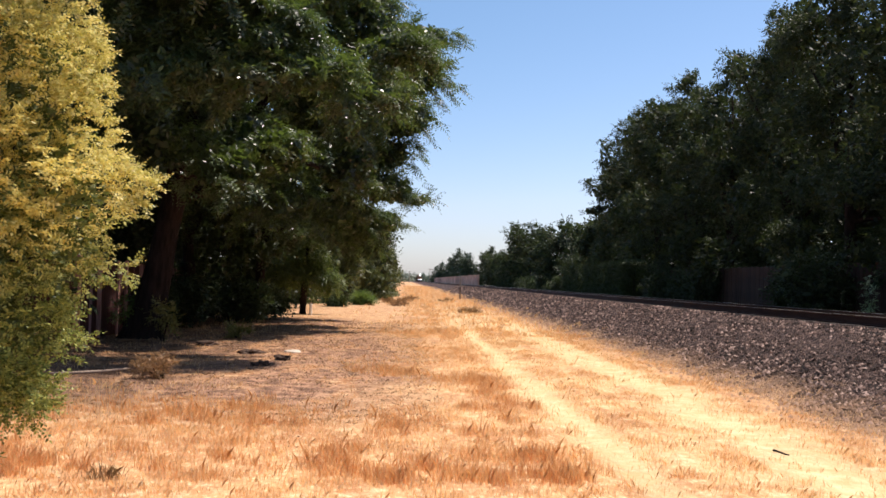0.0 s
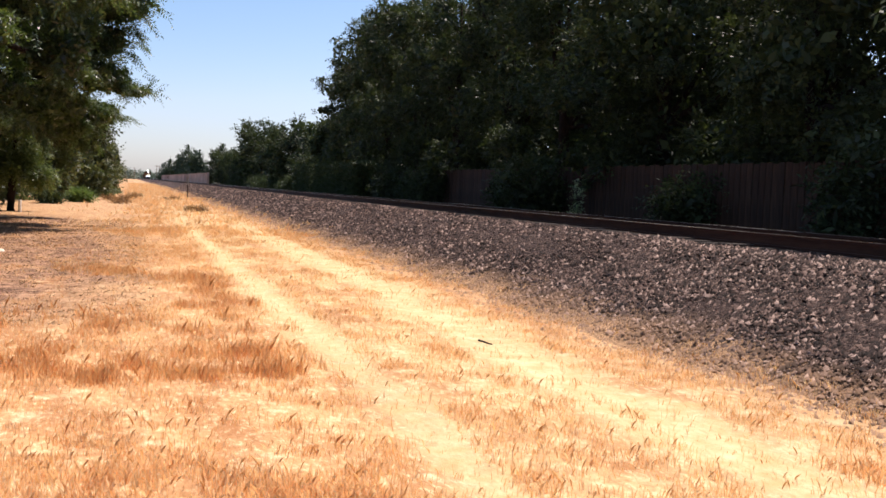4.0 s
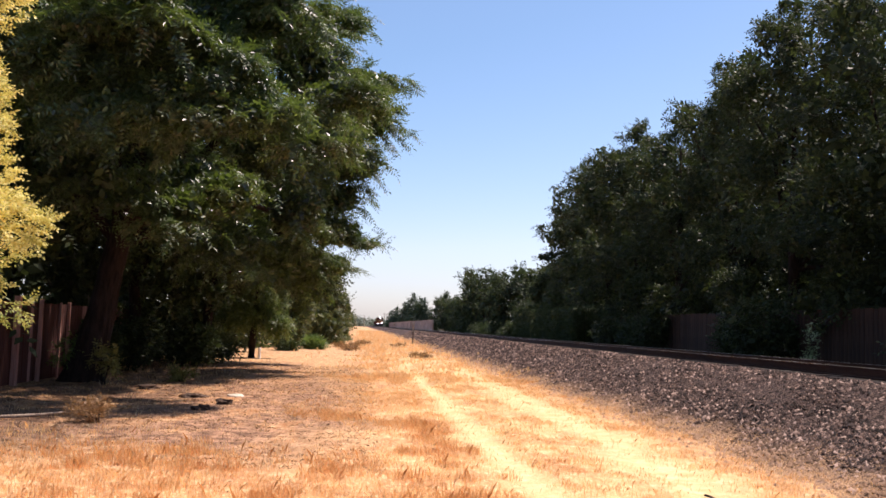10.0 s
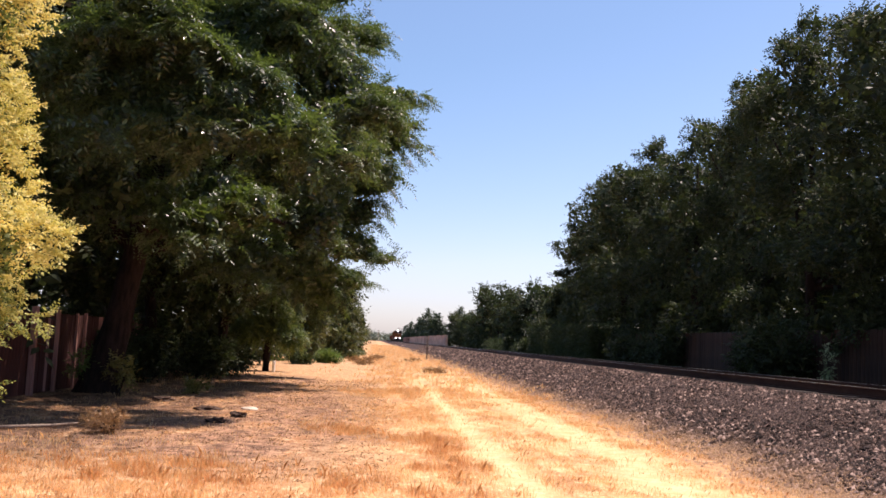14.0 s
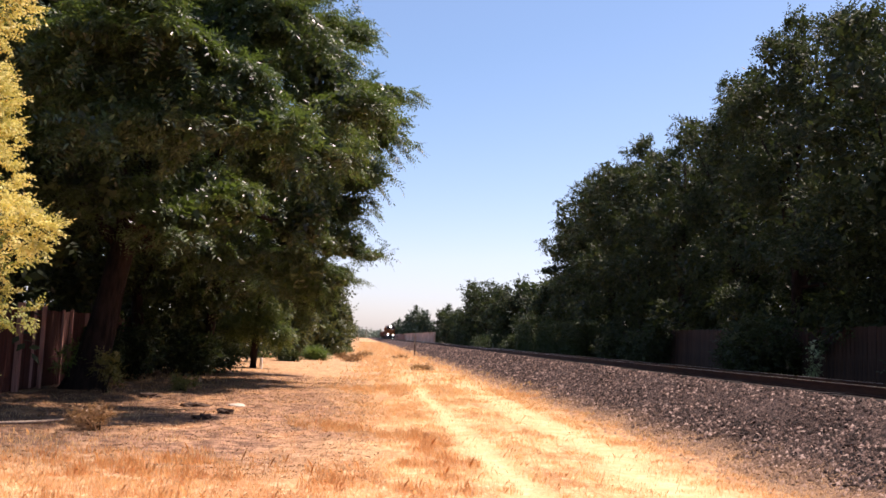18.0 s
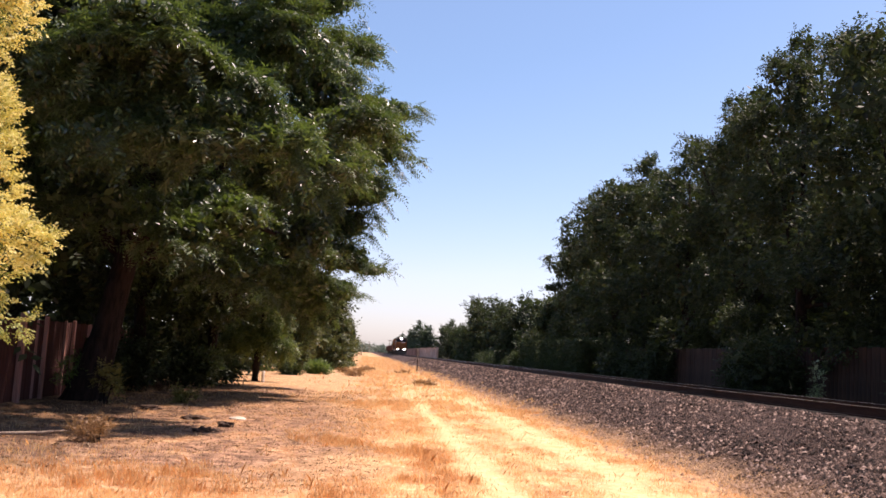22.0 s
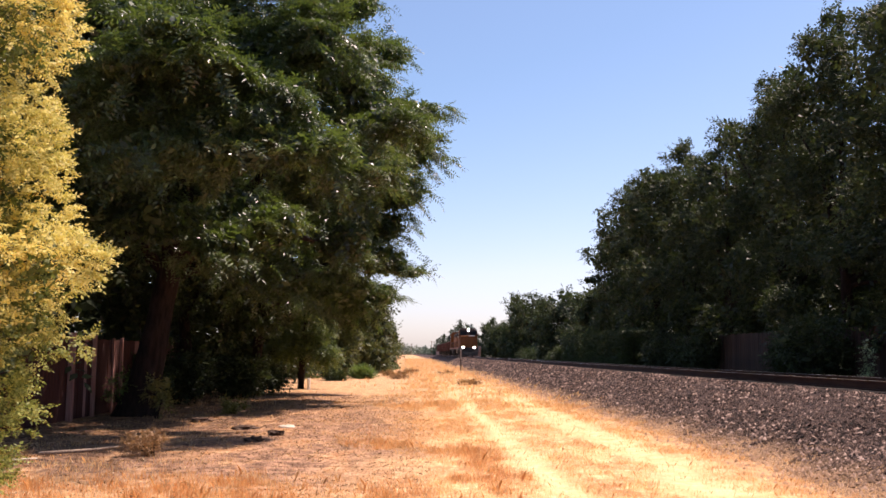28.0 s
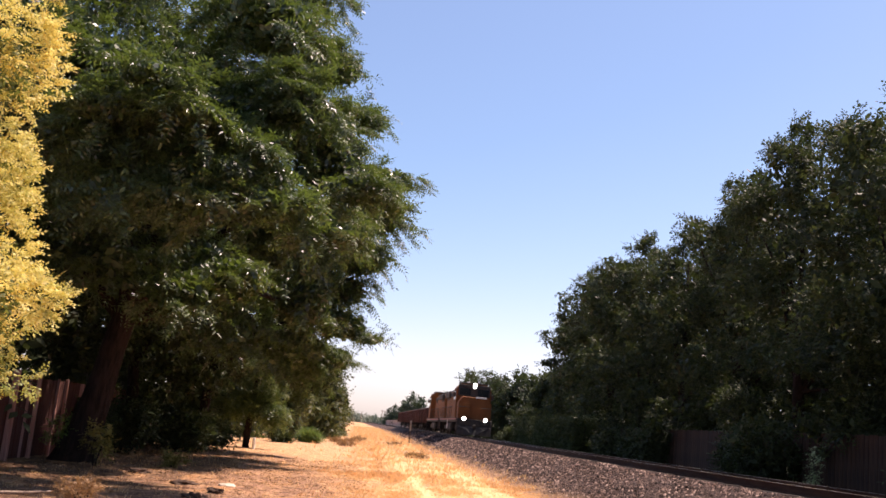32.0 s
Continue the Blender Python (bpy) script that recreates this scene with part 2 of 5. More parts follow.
def simple(name, a, b, rough=0.7, metal=0.0, scale=6.0, stretch=None, bump=0.25, dist=0.01, spec=0.4, by_object=True, fine=60.0):
    """Two tones in patches, fine grain, and a little change from piece to piece."""
    s = Nodes(name)
    at = s.local()
    f = s.noise(at, scale, 5, 0.62, stretch)
    g = s.noise(at, fine, 3, 0.6, stretch)
    col = s.mix(s.ramp(f, 0.32, 0.68), a, b)
    if by_object:
        dim = s.math("MULTIPLY_ADD", s.chance(), 0.45, 0.75)
        grey = s.n.new("ShaderNodeCombineColor")
        for i in range(3):
            s.link(dim, grey.inputs[i])
        col = s.mix(1.0, col, grey.outputs[0], "MULTIPLY")
    s.bump(s.math("ADD", f, s.math("MULTIPLY", g, 0.5)), bump, dist)
    return s.done(col, s.ramp(g, 0.3, 0.7, rough - 0.08, min(1, rough + 0.1)), metal, spec)


def by_island(name, tones, rough=0.85, spec=0.3, scale=0.6):
    s = Nodes(name)
    r = s.island()
    col = tones[0]
    for i, tone in enumerate(tones[1:]):
        col = s.mix(s.ramp(r, i / (len(tones) - 1), (i + 1) / (len(tones) - 1)), col, tone)
    big = s.noise(s.place(), scale, 3)
    col = s.mix(s.ramp(big, 0.3, 0.7, 0.5, 0.0), col, tones[0])
    return s.done(col, rough, 0, spec)


def stone_material():
    """Broken dark rock, dusty where the stones lie at the foot of the bank."""
    s = Nodes("ballast_stone")
    r, p = s.math("POWER", s.island(), 1.35), s.place()
    tones = [(0.008, 0.0046, 0.0035), (0.026, 0.0145, 0.0115), (0.068, 0.0385, 0.030), (0.145, 0.086, 0.066), (0.40, 0.275, 0.222)]
    col = tones[0]
    for i, tone in enumerate(tones[1:]):
        col = s.mix(s.ramp(r, i / 4, (i + 1) / 4), col, tone)
    big = s.noise(p, 0.6, 3)
    col = s.mix(s.ramp(big, 0.3, 0.7, 0.2, 0.0), col, tones[1])
    xyz = s.n.new("ShaderNodeSeparateXYZ")
    s.link(p, xyz.inputs[0])
    reach = s.math("ADD", xyz.outputs[0], s.math("MULTIPLY_ADD", s.noise(p, 1.1, 4), 1.6, -0.8))
    col = s.mix(s.ramp(reach, 4.9, 6.1, 0.8, 0), col, (0.44, 0.26, 0.15))
    return s.done(col, s.ramp(r, 0, 1, 0.92, 0.75), 0, 0.22)


def glow(name, color, strength):
    s = Nodes(name)
    s.bsdf.inputs["Emission Color"].default_value = (*color, 1)
    s.bsdf.inputs["Emission Strength"].default_value = strength
    return s.done(color, 0.3)


GROUND = ground_material()
GRASS = leaf_material("dry_grass", (0.70, 0.36, 0.145), (0.83, 0.52, 0.24), (0.95, 0.82, 0.56), (0.92, 0.52, 0.19), 0.56, 0.65, 1.7, 0.25)
GRASS_RED = leaf_material("reddish_dry_grass", (0.58, 0.25, 0.09), (0.70, 0.37, 0.145), (0.86, 0.60, 0.32), (0.85, 0.42, 0.14), 0.5, 0.65, 1.7, 0.25)
LITTER = by_island("dry_litter", [(0.2, 0.11, 0.06), (0.34, 0.2, 0.105), (0.5, 0.33, 0.18), (0.7, 0.51, 0.31)], 0.85, 0.2)
STONE = stone_material()
BALLAST = bed_material()
RUST = simple("rusty_rail", (0.045, 0.018, 0.011), (0.085, 0.035, 0.02), 0.8, 0.2, 9, (1, 0.1, 1), by_object=False)
POLISH = simple("polished_rail_head", (0.45, 0.42, 0.40), (0.6, 0.58, 0.56), 0.3, 1.0, 5, (1, 0.05, 1), 0.05, by_object=False)
TIE = simple("creosoted_tie", (0.018, 0.012, 0.01), (0.055, 0.038, 0.028), 0.9, 0, 5, (0.4, 6, 6), 0.6, 0.02)
BARK = simple("dark_bark", (0.015, 0.0095, 0.0075), (0.040, 0.025, 0.020), 0.95, 0, 3.5, (3, 3, 0.6), 0.9, 0.06, 0.2, False, 22)
def stained_boards():
    """Red-stained boards, unevenly worn; a random few are pink in place of sun patches."""
    s = Nodes("red_stained_board")
    f = s.noise(s.local(), 3, 5, 0.62, (8, 8, 0.5))
    stain = s.mix(s.ramp(f, 0.32, 0.68), (0.042, 0.015, 0.0125), (0.10, 0.034, 0.027))
    # pink tone that imitates sun falling on the odd board
    bleached = s.mix(s.ramp(f, 0.3, 0.7), (0.28, 0.14, 0.12), (0.5, 0.3, 0.26))
    col = s.mix(s.ramp(s.chance(), 0.93, 0.97), stain, bleached)
    s.bump(f, 0.5, 0.01)
    return s.done(col, 0.85, 0, 0.3)


FENCE_RED = stained_boards()
FENCE_TAN = simple("weathered_board", (0.036, 0.018, 0.0105), (0.085, 0.043, 0.025), 0.88, 0, 3, (8, 8, 0.5), 0.5, 0.01)
MASONRY = simple("tan_wall", (0.40, 0.26, 0.20), (0.56, 0.38, 0.30), 0.9, 0, 0.5, (1, 0.4, 1.5), 0.4, 0.02)
PLATE = simple("weathered_plate", (0.16, 0.14, 0.12), (0.30, 0.27, 0.24), 0.6, 0.2, 8)
SUN_PATCH_PINK = simple("sun_patch_pink", (0.34, 0.16, 0.13), (0.56, 0.31, 0.25), 0.85, 0, 3, (8, 8, 0.5), 0.5, 0.01)
POST_DARK = simple("dark_steel_post", (0.05, 0.035, 0.03), (0.11, 0.07, 0.05), 0.7, 0.3, 8)
WHITE = simple("white_plastic", (0.80, 0.79, 0.76), (0.88, 0.87, 0.84), 0.5, 0, 6, None, 0.1, by_object=False)
WOOD_GREY = simple("dead_wood", (0.16, 0.11, 0.08), (0.36, 0.27, 0.2), 0.9, 0, 6, (6, 1, 6), 0.5)
CLOD = simple("dry_clod", (0.06, 0.034, 0.023), (0.13, 0.078, 0.052), 0.95, 0, 9, None, 0.9, 0.04)
WOOD_PALE = simple("bleached_log", (0.45, 0.37, 0.28), (0.66, 0.57, 0.46), 0.85, 0, 5, (1, 6, 6), 0.5)
LEAF_YELLOW = bush_leaf_material()
LEAF_BUSH_GREEN = leaf_material("bush_inner_leaf", (0.035, 0.055, 0.014), (0.07, 0.10, 0.024), (0.15, 0.18, 0.045), (0.3, 0.34, 0.06), 0.35, 0.5, 3)
LEAF_WALNUT = leaf_material("walnut_leaf", (0.0075, 0.0155, 0.0095), (0.026, 0.053, 0.021), (0.105, 0.162, 0.060), (0.29, 0.42, 0.04), 0.27, 0.44, 0.5, 0.7)
LEAF_OAK = leaf_material("oak_leaf", (0.012, 0.0172, 0.0102), (0.027, 0.0395, 0.018), (0.08, 0.104, 0.045), (0.19, 0.27, 0.055), 0.16, 0.58, 0.35, 0.24)
LEAF_FRESH = leaf_material("shrub_leaf", (0.07, 0.12, 0.025), (0.13, 0.21, 0.045), (0.18, 0.24, 0.07), (0.25, 0.38, 0.06), 0.3, 0.45, 1.2)
LEAF_YOUNG = leaf_material("young_tree_leaf", (0.035, 0.06, 0.02), (0.075, 0.12, 0.035), (0.16, 0.21, 0.07), (0.3, 0.4, 0.06), 0.32, 0.45, 0.8, 0.5)
LEAF_LOW = leaf_material("low_tree_leaf", (0.028, 0.038, 0.014), (0.062, 0.078, 0.026), (0.14, 0.155, 0.055), (0.2, 0.25, 0.05), 0.28, 0.5, 0.5, 0.4)
# leaf tones lightened so that the shaded sapling looks sunlit
LEAF_SUNLIT = leaf_material("sunlit_sapling_leaf", (0.20, 0.27, 0.11), (0.32, 0.40, 0.19), (0.5, 0.56, 0.34), (0.4, 0.5, 0.2), 0.35, 0.4, 3, 0.6)
LEAF_HEDGE = leaf_material("hedge_leaf", (0.024, 0.037, 0.013), (0.042, 0.062, 0.019), (0.085, 0.115, 0.038), (0.15, 0.2, 0.04), 0.1, 0.55, 0.8, 0.2)
LEAF_DRY = leaf_material("weed_leaf", (0.14, 0.07, 0.03), (0.26, 0.135, 0.055), (0.44, 0.26, 0.115), (0.5, 0.3, 0.1), 0.3, 0.6, 3)
LEAF_OLIVE = leaf_material("olive_leaf", (0.12, 0.12, 0.03), (0.22, 0.21, 0.055), (0.34, 0.31, 0.1), (0.4, 0.36, 0.08), 0.35, 0.5, 3)
LEAF_CONIFER = leaf_material("conifer_leaf", (0.016, 0.032, 0.016), (0.03, 0.055, 0.022), (0.05, 0.08, 0.03), (0.06, 0.12, 0.03), 0.12, 0.6, 0.3)
LEAF_FAR = leaf_material("far_leaf", (0.10, 0.13, 0.10), (0.16, 0.19, 0.14), (0.22, 0.25, 0.18), (0.2, 0.3, 0.15), 0.15, 0.7, 0.05)
YELLOW = simple("locomotive_yellow", (0.148, 0.051, 0.014), (0.19, 0.070, 0.020), 0.68, 0, 1.5, (1, 1, 0.4), 0.05, 0.005, 0.2, by_object=False)
GREY = simple("locomotive_grey", (0.035, 0.03, 0.028), (0.07, 0.06, 0.055), 0.75, 0, 2, (1, 1, 0.4), 0.08, 0.01, 0.2, by_object=False)
BLACK = simple("grimy_black", (0.012, 0.011, 0.01), (0.04, 0.034, 0.03), 0.75, 0.1, 3, None, 0.2, by_object=False)
RED = simple("red_stripe", (0.2, 0.022, 0.016), (0.28, 0.034, 0.024), 0.5, 0, 4, by_object=False)
CAR_BROWN = simple("oxide_car_paint", (0.06, 0.02, 0.013), (0.105, 0.038, 0.025), 0.75, 0, 1.2, (1, 1, 0.3), 0.15, 0.01)
STEEL = simple("worn_wheel_steel", (0.025, 0.02, 0.017), (0.06, 0.05, 0.042), 0.7, 0.3, 5, by_object=False)
GLASS = Nodes("dark_glass").done((0.02, 0.025, 0.03), 0.06, 0, 0.8)
LAMP = glow("lamp_lens", (1.0, 0.97, 0.9), 40.0)
PALE = simple("pale_plate", (0.6, 0.58, 0.52), (0.75, 0.72, 0.66), 0.6, 0, 5, by_object=False)


# ---- mesh helpers ----
def part(name, bm, material, parent=None, label="", smooth=False):
    me = bpy.data.meshes.new(name)
    if smooth:
        for f in bm.faces:
            f.smooth = True
    bm.to_mesh(me)
    bm.free()
    me.materials.append(material)
    ob = new(name, me)
    if parent:
        ob.parent = parent
    if label:
        ob["label"] = label
    return ob


def box(bm, x0, x1, y0, y1, z0, z1, bevel=0.0):
    m = Matrix.Translation(((x0 + x1) / 2, (y0 + y1) / 2, (z0 + z1) / 2)) @ Matrix.Diagonal((x1 - x0, y1 - y0, z1 - z0, 1))
    made = bmesh.ops.create_cube(bm, size=1, matrix=m)["verts"]
    if bevel:
        edges = list({e for v in made for e in v.link_edges})
        bmesh.ops.bevel(bm, geom=edges, offset=bevel, segments=1, affect="EDGES")
    return bm


def boxed(*a):
    return box(bmesh.new(), *a)


def cyl(bm, a, b, r0, r1=None, seg=12, caps=True):
    """A tapered round bar from a to b."""
    a, b = Vector(a), Vector(b)
    d = b - a
    m = Matrix.Translation((a + b) / 2) @ d.to_track_quat("Z", "Y").to_matrix().to_4x4()
    bmesh.ops.create_cone(bm, cap_ends=caps, segments=seg, radius1=r0, radius2=r0 if r1 is None else r1, depth=d.length, matrix=m)
    return bm


def tube(bm, points, radii, seg=10, wobble=0.0, rnd=random):
    """A bent, tapered round limb along the points."""
    rings = []
    pts = [Vector(p) for p in points]
    for i, p in enumerate(pts):
        d = (pts[min(i + 1, len(pts) - 1)] - pts[max(i - 1, 0)]).normalized()
        q = d.to_track_quat("Z", "Y")
        rings.append([bm.verts.new(p + q @ Vector((math.cos(a), math.sin(a), 0)) * radii[i] * (1 + rnd.uniform(-wobble, wobble)))
                      for a in (2 * math.pi * k / seg for k in range(seg))])
    for r0, r1 in zip(rings, rings[1:]):
        for k in range(seg):
            bm.faces.new((r0[k], r0[(k + 1) % seg], r1[(k + 1) % seg], r1[k]))
    bm.faces.new(rings[0][::-1])
    bm.faces.new(rings[-1])
    return bm


def poly_mesh(name, verts, faces, material, parent=None):
    """A mesh object from arrays; all faces have the same number of corners."""
    verts, faces = np.asarray(verts, np.float32), np.asarray(faces, np.int32)
    me = bpy.data.meshes.new(name)
    n, k = faces.shape
    me.vertices.add(len(verts))
    me.vertices.foreach_set("co", verts.ravel())
    me.loops.add(n * k)
    me.loops.foreach_set("vertex_index", faces.ravel())
    me.polygons.add(n)
    me.polygons.foreach_set("loop_start", np.arange(0, n * k, k, dtype=np.int32))
    me.update(calc_edges=True)
    me.materials.append(material)
    ob = new(name, me)
    if parent:
        ob.parent = parent
    return ob


def unit(v):
    return v / np.maximum(np.linalg.norm(v, axis=1, keepdims=True), 1e-6)


def leaves(lobes, sprays, k, rachis, length, width, seed, droop=0.4, shell=0.14, spread=0.75, clump=0.0, keep=0.0):
    """Corners of leaflets, in sprays of k along bent twigs, spread over the skins of the lobes (x, y, z, rx, ry, rz)."""
    rng = np.random.default_rng(seed)
    wanted = sprays
    sprays = int(sprays * 2.2) if clump else sprays
    lob = np.array(lobes, float)
    area = (lob[:, 3] * lob[:, 4] + lob[:, 3] * lob[:, 5] + lob[:, 4] * lob[:, 5])
    pick = rng.choice(len(lob), sprays, p=area / area.sum())
    u = unit(rng.normal(size=(sprays, 3)))
    r = 1 + 0.06 * rng.normal(size=(sprays, 1)) - np.abs(rng.normal(size=(sprays, 1))) * shell
    p = lob[pick, :3] + u * lob[pick, 3:6] * r
    if clump:
        # sprays gather on boughs, with dark hollows between them
        field = np.zeros(sprays)
        for _ in range(6):
            wave = rng.normal(size=3) * clump * np.array([1, 1, 1.6])
            field += np.sin(p @ wave + rng.uniform(0, 6.28))
        best = np.sort(np.argsort(field + rng.normal(size=sprays) * keep)[-wanted:])
        p, u, sprays = p[best], u[best], wanted
    d = unit(u * 0.8 + rng.normal(size=(sprays, 3)) * 0.55 + np.array([0, 0, -droop]))
    return leaflets(p, d, rng, k, rachis, length, width, spread)


def leaflets(p, d, rng, k, rachis, length, width, spread=0.75):
    """Compound leaves that start at p and point along d: k leaflets each, in pairs along a bent stalk."""
    sprays = len(p)
    s = unit(np.cross(d, np.array([0, 0, 1.0]) + rng.normal(size=(sprays, 3)) * 0.5))
    n = np.cross(s, d)
    scale = rng.uniform(0.65, 1.25, (sprays, 1))
    out = np.empty((sprays, k, 4, 3))
    for i in range(k):
        f = (i + 0.6) / k
        side = (1 if i % 2 else -1) if i < k - 1 else 0
        base = p + scale * rachis * (d * f + n * (-0.35 * f * f)) + s * side * 0.02 * length
        way = unit(d * (1 - spread * abs(side)) + s * side * (spread + 0.15) + n * rng.uniform(-0.55, 0.15, (sprays, 1)))
        across = unit(np.cross(way, n) + rng.normal(size=(sprays, 3)) * 0.25)
        le = scale * length * rng.uniform(0.75, 1.15, (sprays, 1))
        wi = scale * width * rng.uniform(0.8, 1.2, (sprays, 1))
        out[:, i, 0] = base
        out[:, i, 1] = base + way * le * 0.42 + across * wi * 0.5
        out[:, i, 2] = base + way * le - n * le * 0.12
        out[:, i, 3] = base + way * le * 0.42 - across * wi * 0.5
    return out.reshape(-1, 3)


def boughs(lobes, count, per, reach, k, rachis, length, width, seed, sag=0.4, surplus=2.0, freq=1.5, big=1.6, deep=0.55, rise=0.12, flat=0.45, stray=0.2):
    """Drooping boughs that leave the lobes outwards, feathered on both sides with compound leaves."""
    rng = np.random.default_rng(seed)
    lob = np.array(lobes, float)
    area = lob[:, 3] * lob[:, 4] + lob[:, 3] * lob[:, 5] + lob[:, 4] * lob[:, 5]
    many = int(count * surplus)
    pick = rng.choice(len(lob), many, p=area / area.sum())
    u = unit(rng.normal(size=(many, 3)) * np.array([1, 1, 0.8]) + np.array([0, 0, 0.3]))
    start = lob[pick, :3] + u * lob[pick, 3:6] * deep
    # boughs gather in masses, with hollows between them
    field = sum(np.sin(start @ (rng.normal(size=3) * freq) + rng.uniform(0, 6.28)) for _ in range(6))
    best = np.sort(np.argsort(field + rng.normal(size=many) * 0.6)[-count:])
    pick, u, start = pick[best], u[best], start[best]
    way = unit(u * np.array([1, 1, flat]) + np.array([0, 0, rise]) + rng.normal(size=(count, 3)) * stray)
    long = reach * rng.uniform(0.6, 1.2, (count, 1)) * np.minimum(1.2, lob[pick, 3:4] / big)
    t = rng.uniform(0.05, 1.0, (count, per, 1))
    p = start[:, None] + way[:, None] * long[:, None] * t - np.array([0, 0, 1.0]) * sag * long[:, None] * t * t
    aside = unit(np.cross(way, np.array([0, 0, 1.0])))
    turn = np.where(rng.uniform(size=(count, per, 1)) < 0.5, -1.0, 1.0)
    d = way[:, None] * (0.35 + 0.6 * t) + aside[:, None] * turn * (1.0 - 0.65 * t) + np.array([0, 0, -0.35 if sag > 0.3 else 0.1]) + rng.normal(size=(count, per, 3)) * 0.22
    return leaflets(p.reshape(-1, 3), unit(d.reshape(-1, 3)), rng, k, rachis, length, width)


def core(lobes, count, size, seed, reach=0.82):
    """Larger overlapping leaf blades inside the lobes, which close the crown."""
    rng = np.random.default_rng(seed)
    lob = np.array(lobes, float)
    vol = lob[:, 3] * lob[:, 4] * lob[:, 5]
    vol = vol ** 0.7
    pick = rng.choice(len(lob), count, p=vol / vol.sum())
    u = unit(rng.normal(size=(count, 3)))
    p = lob[pick, :3] + u * lob[pick, 3:6] * (rng.uniform(0.25, 1, (count, 1)) ** 0.5) * reach
    a = unit(rng.normal(size=(count, 3)))
    b = unit(np.cross(a, rng.normal(size=(count, 3))))
    s = size * rng.uniform(0.6, 1.3, (count, 1))
    quad = np.stack([p - a * s * 0.5, p + b * s * 0.26, p + a * s * 0.5, p - b * s * 0.26], 1)
    return quad.reshape(-1, 3)


def tufts(lobes, count, r0, r1, seed, droop=0.0, out_to=1.04):
    """Small outer lobes on the skins of the large ones, which make the outline uneven."""
    rnd = random.Random(seed)
    out = []
    for _ in range(count):
        x, y, z, a, b, c = rnd.choice(lobes)
        u = Vector((rnd.gauss(0, 1), rnd.gauss(0, 1), rnd.gauss(0, 1) - droop)).normalized()
        r = rnd.uniform(r0, r1)
        out.append((x + u.x * a * out_to, y + u.y * b * out_to, z + u.z * c * out_to, r * rnd.uniform(0.8, 1.4), r, r * rnd.uniform(0.45, 0.8)))
    return out


def crown(name, clouds, material, parent):
    v = np.concatenate(clouds)
    return poly_mesh(name, v, np.arange(len(v)).reshape(-1, 4), material, parent)


def empty(name, m, label, category, group="", kind=""):
    ob = new(name)
    ob.matrix_basis = m
    return tagged(ob, label, category, group, kind)


# ---- ground: one sheet, worn wheel tracks, slight unevenness ----
def ground_z(x, y):
    z = 0.05 * noise.noise((x * 0.35, y * 0.35, 0)) + 0.02 * noise.noise((x * 1.6, y * 1.6, 4))
    z *= max(0.0, 1 - max(abs(x), y) / 260)
    z -= 0.04 * math.exp(-((x - 1.88) / 0.3) ** 2) + 0.035 * math.exp(-((x - 3.65 - 0.006 * y) / 0.5) ** 2)
    z += 0.55 * min(1, max(0, (x - 12.4) / 2.5))
    return z


def spaced(stops):
    out = []
    for (a, n), (b, _) in zip(stops, stops[1:]):
        out += [a + (b - a) * i / n for i in range(n)]
    return out + [stops[-1][0]]


gx = spaced([(-2500, 5), (-300, 6), (-40, 10), (-12, 60), (6, 12), (16, 8), (40, 6), (300, 5), (2500, 0)])
gy = spaced([(-400, 6), (-20, 8), (2, 90), (32, 60), (80, 40), (200, 30), (900, 8), (3500, 0)])
gv = [(x, y, ground_z(x, y)) for y in gy for x in gx]
nx = len(gx)
gf = [(j * nx + i, j * nx + i + 1, (j + 1) * nx + i + 1, (j + 1) * nx + i) for j in range(len(gy) - 1) for i in range(nx - 1)]
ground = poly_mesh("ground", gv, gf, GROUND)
tagged(ground, "dry orange grass and bleached dirt wheel tracks beside the railway", "ground", kind="structure")
for f in ground.data.polygons:
    f.use_smooth = True

# ---- railway: ballast bed, rails, ties ----
TRACK_X, RAIL_Z, BED_Z = 9.56, 1.165, 0.945
profile = [(4.4, -0.2), (4.9, -0.06), (5.4, 0.04), (6.1, 0.27), (6.8, 0.54), (7.65, 0.91), (7.9, BED_Z), (11.2, BED_Z), (11.7, 0.91), (13.0, 0.45), (13.6, 0.2)]
by = spaced([(-30, 140), (60, 60), (250, 30), (1000, 0)])
rows_bed = [[(x + 0.1 * noise.noise((y * 0.45, x, 2)), y, z + 0.05 * noise.noise((x * 1.2, y * 0.8, 9))) for x, z in profile] for y in by]
bv = [v for row in rows_bed for v in row]
n_p = len(profile)
bf = [(j * n_p + i, j * n_p + i + 1, (j + 1) * n_p + i + 1, (j + 1) * n_p + i) for j in range(len(by) - 1) for i in range(n_p - 1)]
bed = poly_mesh("ballast_bed", bv, bf, BALLAST)
tagged(bed, "raised bank of dark grey railway ballast", "ballast", kind="structure")


def bed_z(x):
    for (x0, z0), (x1, z1) in zip(profile, profile[1:]):
        if x0 <= x <= x1:
            return z0 + (z1 - z0) * (x - x0) / (x1 - x0)
    return -0.1


